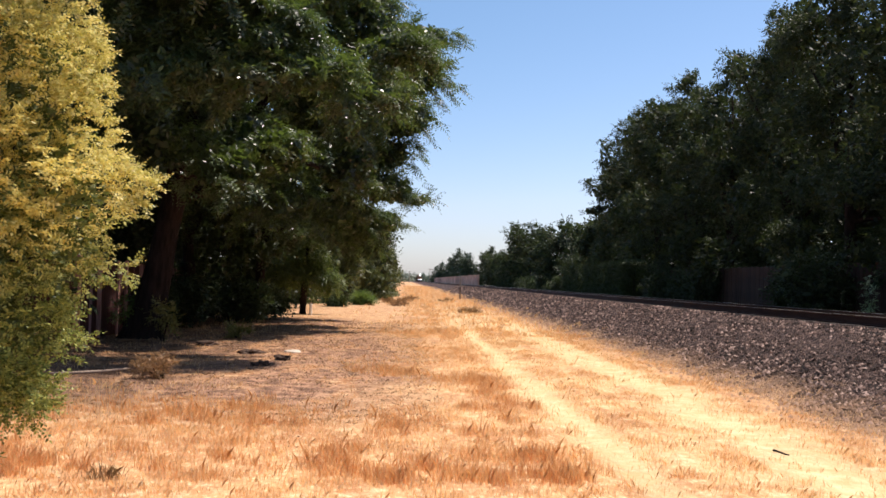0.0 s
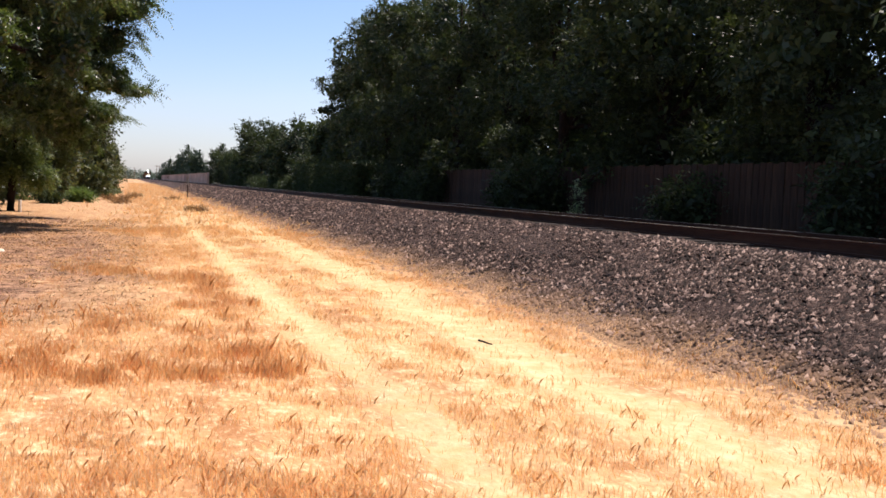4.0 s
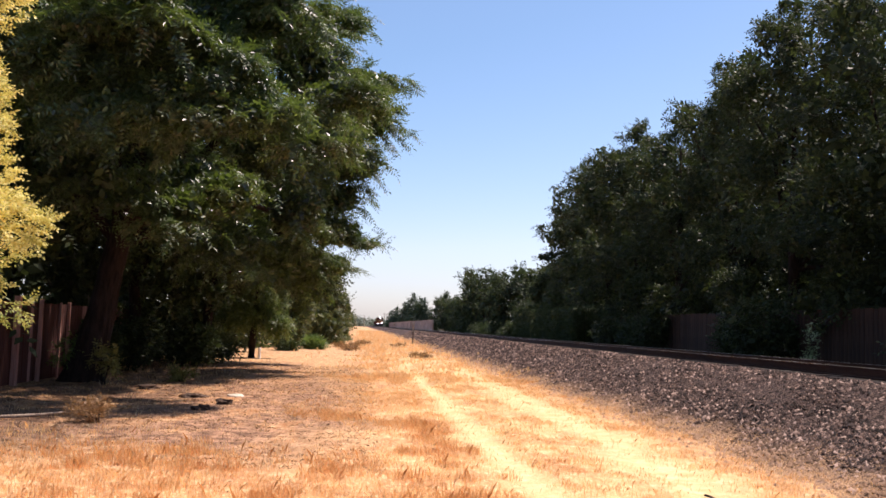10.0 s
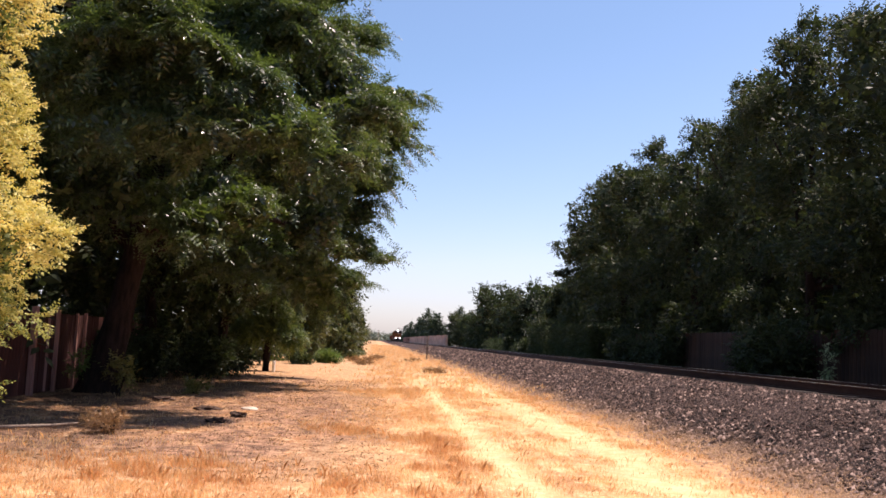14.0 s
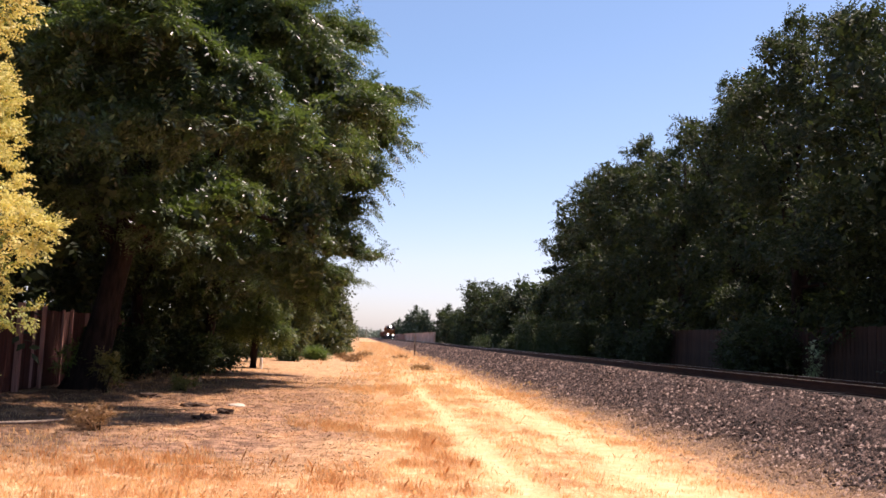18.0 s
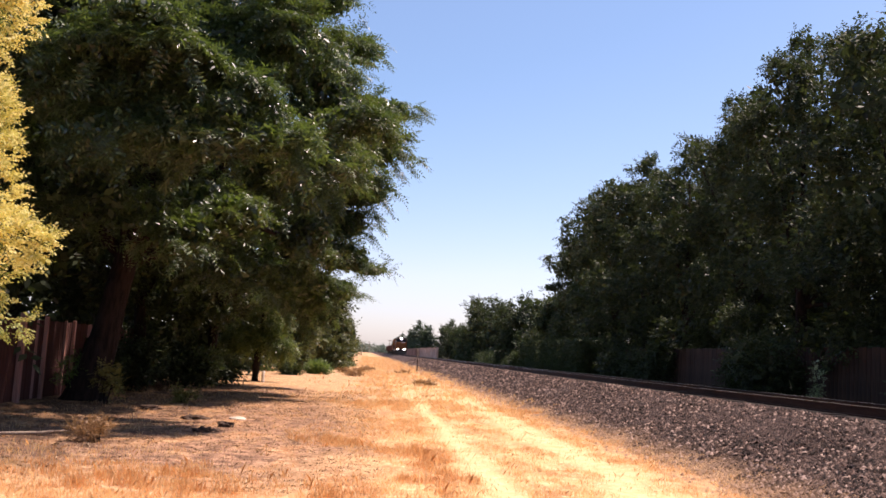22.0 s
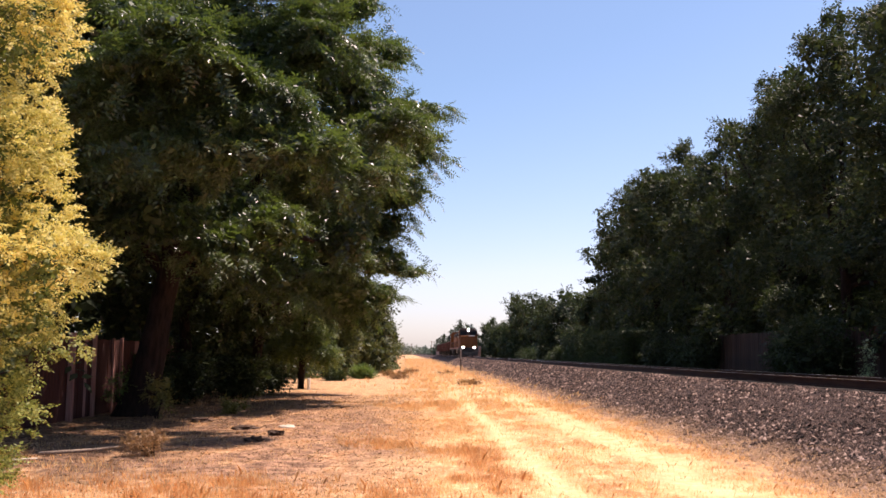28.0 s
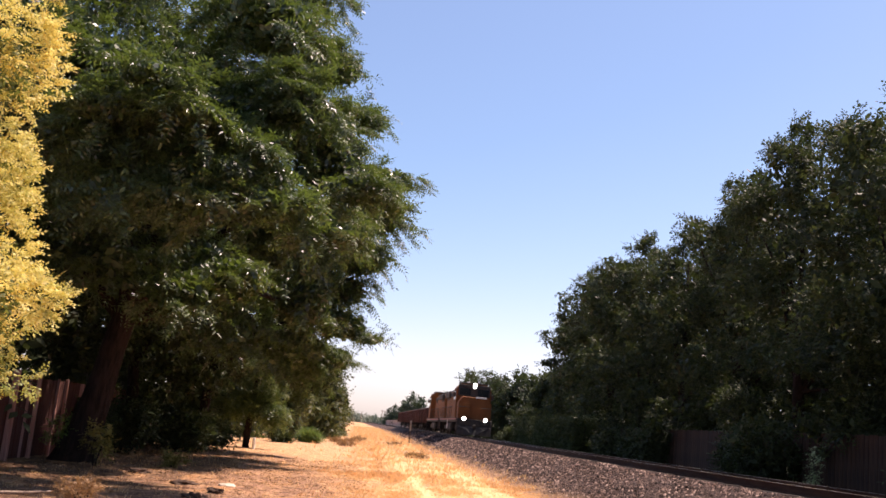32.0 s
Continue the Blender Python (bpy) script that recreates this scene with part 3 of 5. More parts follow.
def stones(name, count, x0, x1, y0, y1, size, seed, power=1.6, lean=0.8):
    """Broken stones, lumpy eight-sided, lying on the bank."""
    rng = np.random.default_rng(seed)
    x = x0 + (x1 - x0) * rng.uniform(0, 1, count) ** lean
    y = y0 + (y1 - y0) * rng.uniform(0, 1, count) ** power
    z = np.array([max(bed_z(a), -0.01) for a in x])
    z += np.array([0.05 * noise.noise((a * 1.2, b * 0.8, 9)) if a > 5.2 else ground_z(a, b) for a, b in zip(x, y)])
    base = np.array([(1, 0, 0), (0, 1, 0), (-1, 0, 0), (0, -1, 0), (0, 0, 1), (0, 0, -1)], float)
    s = size * (0.5 + rng.uniform(0, 1, (count, 1)) ** 3 * 1.9) * (1 + (y[:, None] - y0) / 70)
    v = base[None] * s[:, None] * rng.uniform(0.55, 1.25, (count, 6, 1)) + rng.normal(size=(count, 6, 3)) * s[:, None] * 0.26
    a = rng.uniform(0, 6.28, count)
    c, q = np.cos(a), np.sin(a)
    v = np.stack([v[..., 0] * c[:, None] - v[..., 1] * q[:, None], v[..., 0] * q[:, None] + v[..., 1] * c[:, None], v[..., 2] * 0.75], -1)
    v += np.stack([x, y, z + s[:, 0] * 0.3], -1)[:, None]
    tri = np.array([(0, 1, 4), (1, 2, 4), (2, 3, 4), (3, 0, 4)])  # the undersides lie in the bank
    v[:, :4, 2] -= s * 0.2
    faces = (np.arange(count)[:, None, None] * 6 + tri[None]).reshape(-1, 3)
    return poly_mesh(name, v.reshape(-1, 3), faces, STONE)


tagged(stones("ballast_stones", 112000, 4.6, 8.3, 4.5, 150, 0.0165, 5, 1.75, 0.5), "loose angular dark grey and brown ballast stones", "ballast", kind="stuff")
tagged(stones("ballast_stones", 34000, 5.0, 8.3, 4.5, 14, 0.0165, 8, 1.0, 0.6), "dark grey and brown ballast stones on the bank close by", "ballast", kind="stuff")
tagged(stones("ballast_stones", 30000, 4.7, 6.5, 4.5, 70, 0.016, 6, 1.7, 0.55), "scattered ballast stones at the foot of the bank", "ballast", kind="stuff")

for side in (-1, 1):
    rail = empty("rail", pose(TRACK_X + side * 0.7525, 0, BED_Z + 0.03), "rusty steel rail with a polished head on ties", "rail", "rails of the track", "structure")
    web = bmesh.new()
    box(web, -0.07, 0.07, -30, 1000, 0.0, 0.03)
    box(web, -0.012, 0.012, -30, 1000, 0.03, 0.145)
    box(web, -0.036, 0.036, -30, 1000, 0.145, 0.183)
    part("rail_body", web, RUST, rail)
    part("rail_head", boxed(-0.026, 0.026, -30, 1000, 0.183, 0.188), POLISH, rail, "polished running surface")


# ---- trees ----
def limbs(parent, material, base, targets, radius, rnd, name="limb"):
    """Limbs from the fork to the lobes."""
    for t in targets:
        b, t = Vector(base), Vector(t)
        mid = (b + t) / 2 + Vector((rnd.uniform(-0.3, 0.3), rnd.uniform(-0.3, 0.3), 0.12 * (t - b).length))
        q = b.lerp(mid, 0.5) + Vector((rnd.uniform(-0.1, 0.1), rnd.uniform(-0.1, 0.1), 0.05))
        part(name, tube(bmesh.new(), [b, q, mid, t], [radius, radius * 0.75, radius * 0.5, radius * 0.14], 7, 0.06, rnd), material, parent, smooth=True)


def broad_tree(x, y, z, height, spread, low, seed, label, leaf=LEAF_OAK, bark=BARK, sprays=5200, size=0.17, group="", trunk_r=0.24, reach_y=1.0, name="tree", lean=(0.0, 0.0)):
    """A tapered trunk, forking limbs, and a crown of uneven lobes with gaps."""
    rnd = random.Random(seed)
    tree = empty(name, pose(x, y, z), label, "tree", group)
    fork = (rnd.uniform(-0.3, 0.3), rnd.uniform(-0.3, 0.3), height * 0.26)
    part("trunk", tube(bmesh.new(), [(0, 0, -0.25), (0.02, 0, 0.15), (fork[0] * 0.5, fork[1] * 0.5, fork[2] * 0.55), fork, (fork[0] + lean[0] * 0.6, fork[1] + lean[1] * 0.6, height * 0.6), (fork[0] * 1.5 + lean[0], fork[1] + lean[1], height * 0.85)],
                       [trunk_r * 1.6, trunk_r * 1.15, trunk_r, trunk_r * 0.85, trunk_r * 0.45, trunk_r * 0.1], 10, 0.05, rnd), bark, tree, smooth=True)
    lobes = []
    n = 15
    for i in range(n):
        f = i / (n - 1)
        h = low + (height - low) * (0.06 + 0.74 * f)
        wide = spread * (0.55 + 0.5 * math.sin(math.pi * min(1, 0.22 + 0.7 * f)))
        a = i * 2.4 + rnd.uniform(-0.5, 0.5)
        d = wide * rnd.uniform(0.45, 0.75)
        r = spread * rnd.uniform(0.24, 0.4)
        lobes.append((lean[0] + d * math.cos(a), lean[1] + d * math.sin(a) * reach_y, h - r * 0.2, r, r * reach_y, r * rnd.uniform(0.65, 0.95)))
    # heads of the crown, with notches of sky between them
    turn = rnd.uniform(0, 6.28)
    for i in range(5):
        d = 0.0 if i == 0 else spread * rnd.uniform(0.36, 0.62)
        r = spread * rnd.uniform(0.17, 0.27)
        top = height * (1.0 if i == 0 else rnd.uniform(0.82, 0.97))
        lobes.append((lean[0] + d * math.cos(turn + i * 1.5), lean[1] + d * math.sin(turn + i * 1.5) * reach_y, top - r * 1.1, r, r * reach_y, r * 1.15))
    lobes.append((lean[0], lean[1], low + (height - low) * 0.45, spread * 0.5, spread * 0.5, (height - low) * 0.38))
    limbs(tree, bark, fork, [l[:3] for l in lobes[2:19:3]], trunk_r * 0.5, rnd)
    lobes += tufts(lobes, 60, spread * 0.07, spread * 0.16, seed, -0.3)
    crown("crown", [leaves(lobes, sprays, 6, size * 2.2, size, size * 0.55, seed, 0.15, 0.22, 0.75, 1.5, 0.4),
                    core(lobes, int(sprays * 0.6), size * 2.2, seed + 1, 0.84), core(lobes, 2400, 0.42, seed + 2, 0.64)], leaf, tree)
    return tree


# the walnut by the fence, with its drooping crown over the dirt
rnd = random.Random(11)
walnut = empty("walnut_tree", pose(-6.62, 25.0, 0), "large dark green walnut tree with drooping feathery leaves", "tree")
part("trunk", tube(bmesh.new(), [(-0.05, 0, -0.3), (0, 0, 0.1), (0.12, 0, 0.7), (0.35, 0, 1.7), (0.5, 0, 2.7), (0.65, 0.1, 3.6), (0.9, 0.3, 5.5), (0.9, 0.5, 8), (0.7, 0.8, 11.5)],
                   [0.72, 0.52, 0.40, 0.33, 0.31, 0.28, 0.22, 0.15, 0.04], 14, 0.06, rnd), BARK, walnut, smooth=True)
W_LOBES = [(-9.5, 28, 15.0, 3, 3, 1.8), (-5.5, 28, 15.4, 3, 3, 1.8), (-3.0, 28, 13.7, 1.9, 2.2, 1.2), (-2.6, 28, 11.6, 1.6, 2, 0.9), (-1.6, 28, 10.1, 1.55, 1.6, 0.5),
           (-2.6, 27, 9.3, 1.9, 2, 0.9), (-0.9, 28, 8.35, 1.8, 1.8, 0.6), (-0.95, 28, 7.3, 1.75, 1.8, 0.8), (-1.25, 28.5, 6.2, 1.7, 1.8, 0.8), (-1.65, 28.5, 5.2, 1.45, 1.7, 0.75),
           (-1.35, 28, 4.15, 1.15, 1.4, 0.6), (-0.55, 28, 3.85, 0.7, 0.5, 0.2), (-2.6, 28.5, 3.4, 1.4, 1.8, 0.8), (-3.4, 26, 7.2, 2.0, 2.2, 1.5), (-4.4, 25, 5.0, 1.7, 2, 1.1),
           (-4.6, 25, 9.5, 2.2, 2.4, 1.5), (-6.5, 24.5, 7.2, 2.2, 2.2, 1.6), (-7.0, 24.5, 10.5, 2.5, 2.4, 1.7), (-9.5, 25.5, 8.6, 2.5, 2.4, 1.8), (-9.2, 25.5, 5.6, 2.2, 2.2, 1.4),
           (-4.6, 27, 12.2, 2.4, 2.4, 1.5), (-8.0, 26.5, 12.9, 2.6, 2.6, 1.7), (-12, 27, 11, 2.8, 2.8, 2.2), (-11.8, 26.5, 6.8, 2.4, 2.4, 2.0), (-4.2, 29, 3.9, 1.7, 1.8, 1.1),
           (-6.6, 28.5, 4.6, 1.8, 1.9, 1.2), (-3.9, 28, 9.6, 2.2, 2.4, 1.6), (-3.2, 29, 5.4, 1.9, 2, 1.5), (-4.2, 22.3, 8.6, 1.9, 1.8, 1.2), (-3.0, 23.2, 10.6, 1.7, 1.8, 1.0), (-6.0, 22.0, 11.5, 2.0, 1.9, 1.2),
           (-2.7, 20.5, 8.0, 1.3, 1.5, 0.8), (-3.9, 20, 7.4, 1.6, 1.5, 1.0), (-5.8, 19.6, 7.9, 1.9, 1.6, 1.2), (-2.9, 21, 9.9, 1.6, 1.6, 1.0), (-7.9, 20.2, 8.4, 2.0, 1.8, 1.4), (-3.6, 27.7, 3.5, 1.5, 1.4, 0.7), (-2.4, 27.7, 4.6, 1.2, 1.4, 0.9), (-1.7, 30, 3.3, 1.2, 1.3, 0.6), (-2.6, 30, 3.0, 1.3, 1.3, 0.7),
           (-4.35, 17.5, 7.3, 1.0, 0.8, 0.3), (-3.55, 17.6, 6.7, 0.9, 0.8, 0.28), (-5.0, 17.6, 6.6, 1.0, 0.8, 0.3), (-3.2, 18.2, 5.2, 1.0, 0.9, 0.5), (-4.6, 17.9, 5.2, 1.1, 0.9, 0.5), (-2.1, 21.5, 5.9, 1.2, 1.2, 0.7), (-1.6, 19.2, 5.1, 0.85, 0.8, 0.4), (-1.1, 20.0, 6.2, 0.9, 0.9, 0.45), (-2.4, 18.2, 5.3, 0.8, 0.8, 0.4),
           (-5.6, 22, 4.4, 1.5, 1.2, 0.9), (-4.2, 22.5, 4.0, 1.3, 1.2, 0.8), (-6.9, 22.3, 4.7, 1.4, 1.2, 1.0), (-3.3, 23.5, 4.5, 1.2, 1.2, 0.8), (-5.4, 21.5, 5.8, 1.5, 1.2, 0.9), (-7.4, 21.6, 6.2, 1.5, 1.3, 1.0),
           (-4.3, 26.5, 7.9, 1.8, 1.6, 1.3), (-2.2, 27.5, 8.4, 1.4, 1.4, 1.0), (-2.8, 18.6, 6.3, 1.0, 0.9, 0.6), (-3.5, 18.7, 6.0, 1.1, 1.0, 0.7), (-4.7, 18.5, 6.2, 1.2, 1.0, 0.7), (-3.3, 20, 6.7, 1.2, 1.2, 0.8), (-5.9, 18.7, 6.5, 1.2, 1.0, 0.7),
           (-1.9, 27.7, 6.6, 1.5, 1.5, 1.1), (-2.9, 27.7, 6.0, 1.5, 1.5, 1.1)]
W_LOBES = [(x + 0.55 if x > -2.75 else x, y, z, a, b, c) for x, y, z, a, b, c in W_LOBES]
far_side = 1.12  # the far half of the crown leans away
W_LOBES = [(x * far_side, y * far_side, 1.6 + (z - 1.6) * far_side, a * far_side, b, c * far_side) if y > 27.8 else (x, y, z, a, b, c) for x, y, z, a, b, c in W_LOBES]
W_LOBES = [(x + 6.62, y - 25, z, a, b, c) for x, y, z, a, b, c in W_LOBES]
limbs(walnut, BARK, (0.65, 0.1, 3.4), [W_LOBES[i][:3] for i in (4, 6, 10, 13, 15, 16, 17, 19, 20, 23)], 0.17, rnd)
W_BASE = list(W_LOBES)
W_LOBES += tufts(W_LOBES, 120, 0.4, 0.75, 23, 0.2, 0.84)
W_NEAR = [l for l in W_BASE if l[1] < -4.2]
W_MID = [l for l in W_BASE if l[0] > 1.2 and -7.5 < l[1] < -0.5]
W_OUT = [l for l in W_BASE if l[0] > 4.0 and l[1] > 1.5]
crown("crown", [boughs(W_BASE, 1750, 18, 0.62, 11, 0.38, 0.13, 0.037, 24, 0.5, 1.25, 2.4, 1.6, 0.6, 0.1, 0.8, 0.35), leaves(W_LOBES, 2400, 11, 0.42, 0.135, 0.038, 21, 0.5, 0.35), boughs(W_NEAR, 420, 18, 0.5, 11, 0.36, 0.125, 0.036, 28, 0.5, 1.2, 2.4, 1.2, 0.6, 0.1, 0.8, 0.35), core(W_BASE, 32000, 0.13, 22, 0.78), core(W_BASE, 24000, 0.3, 25, 0.54), core(W_NEAR, 18000, 0.2, 26, 0.58), core(W_OUT, 18000, 0.2, 27, 0.66), core(W_MID, 24000, 0.24, 29, 0.6)], LEAF_WALNUT, walnut)

# trees behind it along the fence
for i, (x, y, h, sp, low, lf, sz) in enumerate([(-9.3, 33, 12, 4.0, 0.6, LEAF_OAK, 0.15), (-8.3, 38, 11, 3.6, 0.9, LEAF_OAK, 0.15), (-10.2, 41, 11, 4.2, 0.2, LEAF_OAK, 0.17), (-7.2, 33.5, 10.5, 3.3, 2.2, LEAF_OAK, 0.15), (-8.2, 46, 10, 3.8, 0.8, LEAF_OAK, 0.16), (-9.8, 29, 10, 3.3, 1.0, LEAF_OAK, 0.15), (-11.0, 24, 11, 3.8, 1.2, LEAF_OAK, 0.15), (-9.8, 17.5, 9.5, 3.4, 1.4, LEAF_WALNUT, 0.15), (-8.2, 52, 10, 4.2, 1.0, LEAF_OAK, 0.16),
                                                (-13.5, 29, 12, 4.2, 0.8, LEAF_OAK, 0.16), (-14, 40, 11, 4.2, 0.8, LEAF_OAK, 0.17), (-14.0, 19, 10, 3.5, 0.8, LEAF_OAK, 0.16)]):
    broad_tree(x, y, 0, h, sp, low, 40 + i, "dark green broad-leaved tree beside the red fence", lf, BARK, 800 if x < -10.5 else 1500, sz * 1.15 if x > -10.5 else sz * 1.7, "trees along the fence", 0.2)

broad_tree(-5.9, 38.8, 0, 10.6, 3.3, 2.9, 171, "dark broad-leaved tree leaning out beside the walnut", LEAF_OAK, BARK, 6000, 0.15, "trees along the fence", 0.2, 1.0, "tree", (2.0, 0.3))

# the young tree with a bare foot and a fresh green skirt
young = empty("young_tree", pose(-4.68, 44.4, 0), "young tree with green low leaves over a bare foot", "tree")
part("trunk", tube(bmesh.new(), [(0, 0, -0.2), (0, 0, 0.6), (0.1, 0, 2.0), (0.15, 0.1, 4.2)], [0.2, 0.17, 0.13, 0.03], 9, 0.05, rnd), BARK, young, smooth=True)
Y_LOBES = [(-0.6, 0, 1.9, 1.0, 0.9, 0.65), (0.55, 0, 1.75, 0.95, 0.9, 0.55), (1.2, -0.1, 1.45, 0.6, 0.6, 0.4), (0.2, 0.2, 2.9, 1.3, 1.2, 0.9), (0.1, 0.2, 4.1, 1.0, 1.0, 0.8), (-1.3, 0.1, 1.6, 0.7, 0.7, 0.5)]
limbs(young, BARK, (0.05, 0, 1.2), [l[:3] for l in Y_LOBES[:4]], 0.06, rnd)
crown("crown", [leaves(Y_LOBES, 2600, 7, 0.3, 0.13, 0.055, 71, 0.4, 0.25), core(Y_LOBES, 2400, 0.2, 72, 0.7)], LEAF_YOUNG, young)

# smaller trees down the left of the dirt road
for i, (x, y, h, sp) in enumerate([(-5.6, 70, 5.2, 2.6), (-3.6, 80, 4.8, 2.7), (-3.2, 96, 4.6, 3.0), (-4.2, 114, 4.6, 3.2), (-5.2, 138, 5.0, 3.6), (-6.5, 170, 5.6, 4.2), (-8, 62, 6.5, 3.4), (-9, 90, 7, 3.8)]):
    broad_tree(x, y, 0, h, sp, 0.1, 80 + i, "low bushy green tree beside the dirt road", LEAF_LOW, BARK, 1200, 0.26, "low trees beside the road", 0.11, 1.1, "low_tree")


def shrub(x, y, w, h, seed, leaf, label, n=700, size=0.09, name="shrub"):
    rnd = random.Random(seed)
    ob = empty(name, pose(x, y, ground_z(x, y)), label, "shrub")
    lobes = [(rnd.uniform(-0.35, 0.35) * w, rnd.uniform(-0.3, 0.3) * w, h * rnd.uniform(0.3, 0.68), w * 0.26, w * 0.26, h * 0.3) for _ in range(7)]
    for l in lobes[:5]:
        part("stem", tube(bmesh.new(), [(l[0] * 0.15, l[1] * 0.15, -0.05), (l[0] * 0.5, l[1] * 0.5, l[2] * 0.5), l[:3]], [0.018, 0.013, 0.005], 5), BARK, ob)
    crown("foliage", [leaves(lobes, n, 6, size * 2.2, size, size * 0.42, seed, -0.2, 0.35), core(lobes, n // 3, size * 2.2, seed + 1)], leaf, ob)
    return ob


for i, (x, y, w, h) in enumerate([(-6.9, 30.5, 2.2, 1.6), (-5.9, 33.8, 2.4, 1.7), (-7.2, 37, 2.6, 2.0), (-5.7, 38.5, 2.2, 1.4), (-7.4, 43, 2.8, 2.0), (-7.8, 28, 2.0, 1.5), (-9, 48, 3.2, 2.4)]):
    shrub(x, y, w, h, 240 + i, LEAF_OAK, "dark shady undergrowth bush under the trees", 800, 0.13, "undergrowth_bush")
shrub(-2.75, 62, 1.4, 0.85, 201, LEAF_FRESH, "low round fresh green shrub on dry grass", 900, 0.13)
shrub(-4.2, 57.5, 1.5, 0.7, 202, LEAF_HEDGE, "low dark green shrub on dry grass", 800, 0.13)
shrub(-5.9, 24.0, 0.65, 1.15, 203, LEAF_OLIVE, "sparse olive sapling at the walnut's foot", 110, 0.085)
shrub(-4.5, 26.2, 0.55, 0.35, 204, LEAF_OLIVE, "small half-dry weed on bare soil", 90, 0.09, "weed")
shrub(-6.95, 24.9, 0.7, 1.2, 206, LEAF_FRESH, "green sapling against the red fence", 80, 0.085)
for i, (x, y) in enumerate([(-0.6, 62), (-0.2, 75), (0.3, 84), (-1.3, 70), (3.1, 52), (2.9, 78)]):
    shrub(x, y, 1.3, 0.3, 220 + i, LEAF_DRY, "low clump of dry brown weeds", 160, 0.09, "weed")

# the yellow bush close by: hanging lobes of small leaves
bush = empty("yellow_bush", pose(-2.165, 3.7, 0), "tall bush of small sunlit yellow leaves, green inside", "bush")
B_LOBES = [(-1.43, 3.3, 2.66, 0.36, 0.42, 0.20), (-1.43, 3.3, 2.27, 0.32, 0.4, 0.19), (-1.4, 3.3, 2.06, 0.32, 0.36, 0.18), (-1.295, 3.3, 1.86, 0.31, 0.36, 0.2), (-1.33, 3.3, 1.65, 0.3, 0.34, 0.17), (-1.44, 3.25, 1.42, 0.27, 0.32, 0.14),
           (-1.53, 3.2, 1.22, 0.3, 0.3, 0.16), (-1.7, 3.2, 1.0, 0.3, 0.3, 0.16), (-1.9, 3.25, 0.85, 0.3, 0.3, 0.16), (-1.95, 3.2, 0.7, 0.32, 0.3, 0.16), (-2.2, 3.3, 1.2, 0.4, 0.4, 0.4), (-1.8, 3.4, 1.75, 0.4, 0.4, 0.4), (-1.85, 3.4, 2.4, 0.42, 0.42, 0.42), (-1.6, 3.4, 3.12, 0.42, 0.42, 0.22), (-2.0, 3.5, 3.1, 0.45, 0.45, 0.4),
           (-1.7, 3.5, 3.55, 0.4, 0.4, 0.25), (-2.2, 3.7, 2.0, 0.5, 0.5, 0.7), (-2.5, 3.8, 2.9, 0.6, 0.6, 0.6), (-1.85, 3.3, 1.05, 0.28, 0.28, 0.12)]
B_LOBES = [(x + 2.135, y - 3.7, z, a, b, c) for x, y, z, a, b, c in B_LOBES]
part("trunk", tube(bmesh.new(), [(0, 0, -0.2), (0, 0, 0.4), (0.06, -0.05, 1.2), (0.0, 0, 2.2), (0.1, 0, 3.3)], [0.09, 0.075, 0.06, 0.045, 0.012], 9, 0.05, rnd), BARK, bush, smooth=True)
limbs(bush, BARK, (0.04, -0.03, 1.3), [B_LOBES[i][:3] for i in (0, 1, 2, 3, 4, 5, 6, 12, 14, 16)], 0.018, rnd, "branch")
B_SKIN = [(x, y, z, a * 0.86, b * 0.86, c * 0.87) for x, y, z, a, b, c in B_LOBES if x > 0.4 or z > 1.5]
B_LOW = [(x, y, z, a * 0.86, b * 0.86, c * 0.87) for x, y, z, a, b, c in B_LOBES if x <= 0.4 and z <= 1.5]
B_TUFTS = tufts(B_SKIN, 150, 0.06, 0.13, 34, 0, 0.86)
crown("yellow_leaves", [boughs(B_SKIN, 3200, 6, 0.06, 7, 0.037, 0.014, 0.0085, 31, 0.1, 1.15, 16.0, 0.32, 0.9, 0.2, 1.0, 0.5), boughs(B_TUFTS, 3200, 6, 0.05, 7, 0.035, 0.0135, 0.0083, 36, 0.1, 1.2, 16.0, 0.1, 0.75, 0.2, 1.0, 0.5), boughs(B_LOW, 420, 6, 0.06, 7, 0.037, 0.014, 0.0085, 38, 0.1, 1.15, 16.0, 0.32, 0.9, 0.2, 1.0, 0.5)], LEAF_YELLOW, bush)
B_INNER = [(x - 0.03, y, z, a * 0.72, b * 0.72, c * 0.72) for x, y, z, a, b, c in B_LOBES]
crown("inner_leaves", [leaves(B_INNER, 2800, 9, 0.07, 0.02, 0.01, 32, 0.3, 0.35), core(B_INNER, 20000, 0.034, 33, 1.0)], LEAF_BUSH_GREEN, bush)

# the tall row of trees behind the track
ROW = [(14, 13.6, 4.4, 16.8), (22, 14.0, 4.4, 17.2), (30, 14.3, 4.4, 17.0), (37.5, 14.9, 4.4, 16.8), (45, 14.7, 4.4, 17.2), (53, 14.1, 4.3, 17.2), (61, 14.7, 4.3, 17.2), (69, 14.9, 4.5, 17.4),
       (77, 15.0, 4.3, 17.8), (84, 12.6, 3.6, 18.2), (24, 15.5, 4.6, 22), (40, 16.5, 4.6, 22), (57, 16.5, 4.6, 22), (32, 12, 4.6, 22), (48.5, 12, 4.6, 22.5), (65, 12, 4.6, 22.5), (74, 12, 4.6, 22.5), (10, 13.5, 4.4, 21), (5, 12.5, 4.2, 16.8), (42.5, 12, 5.0, 26), (35.5, 11, 4.4, 24.5)]
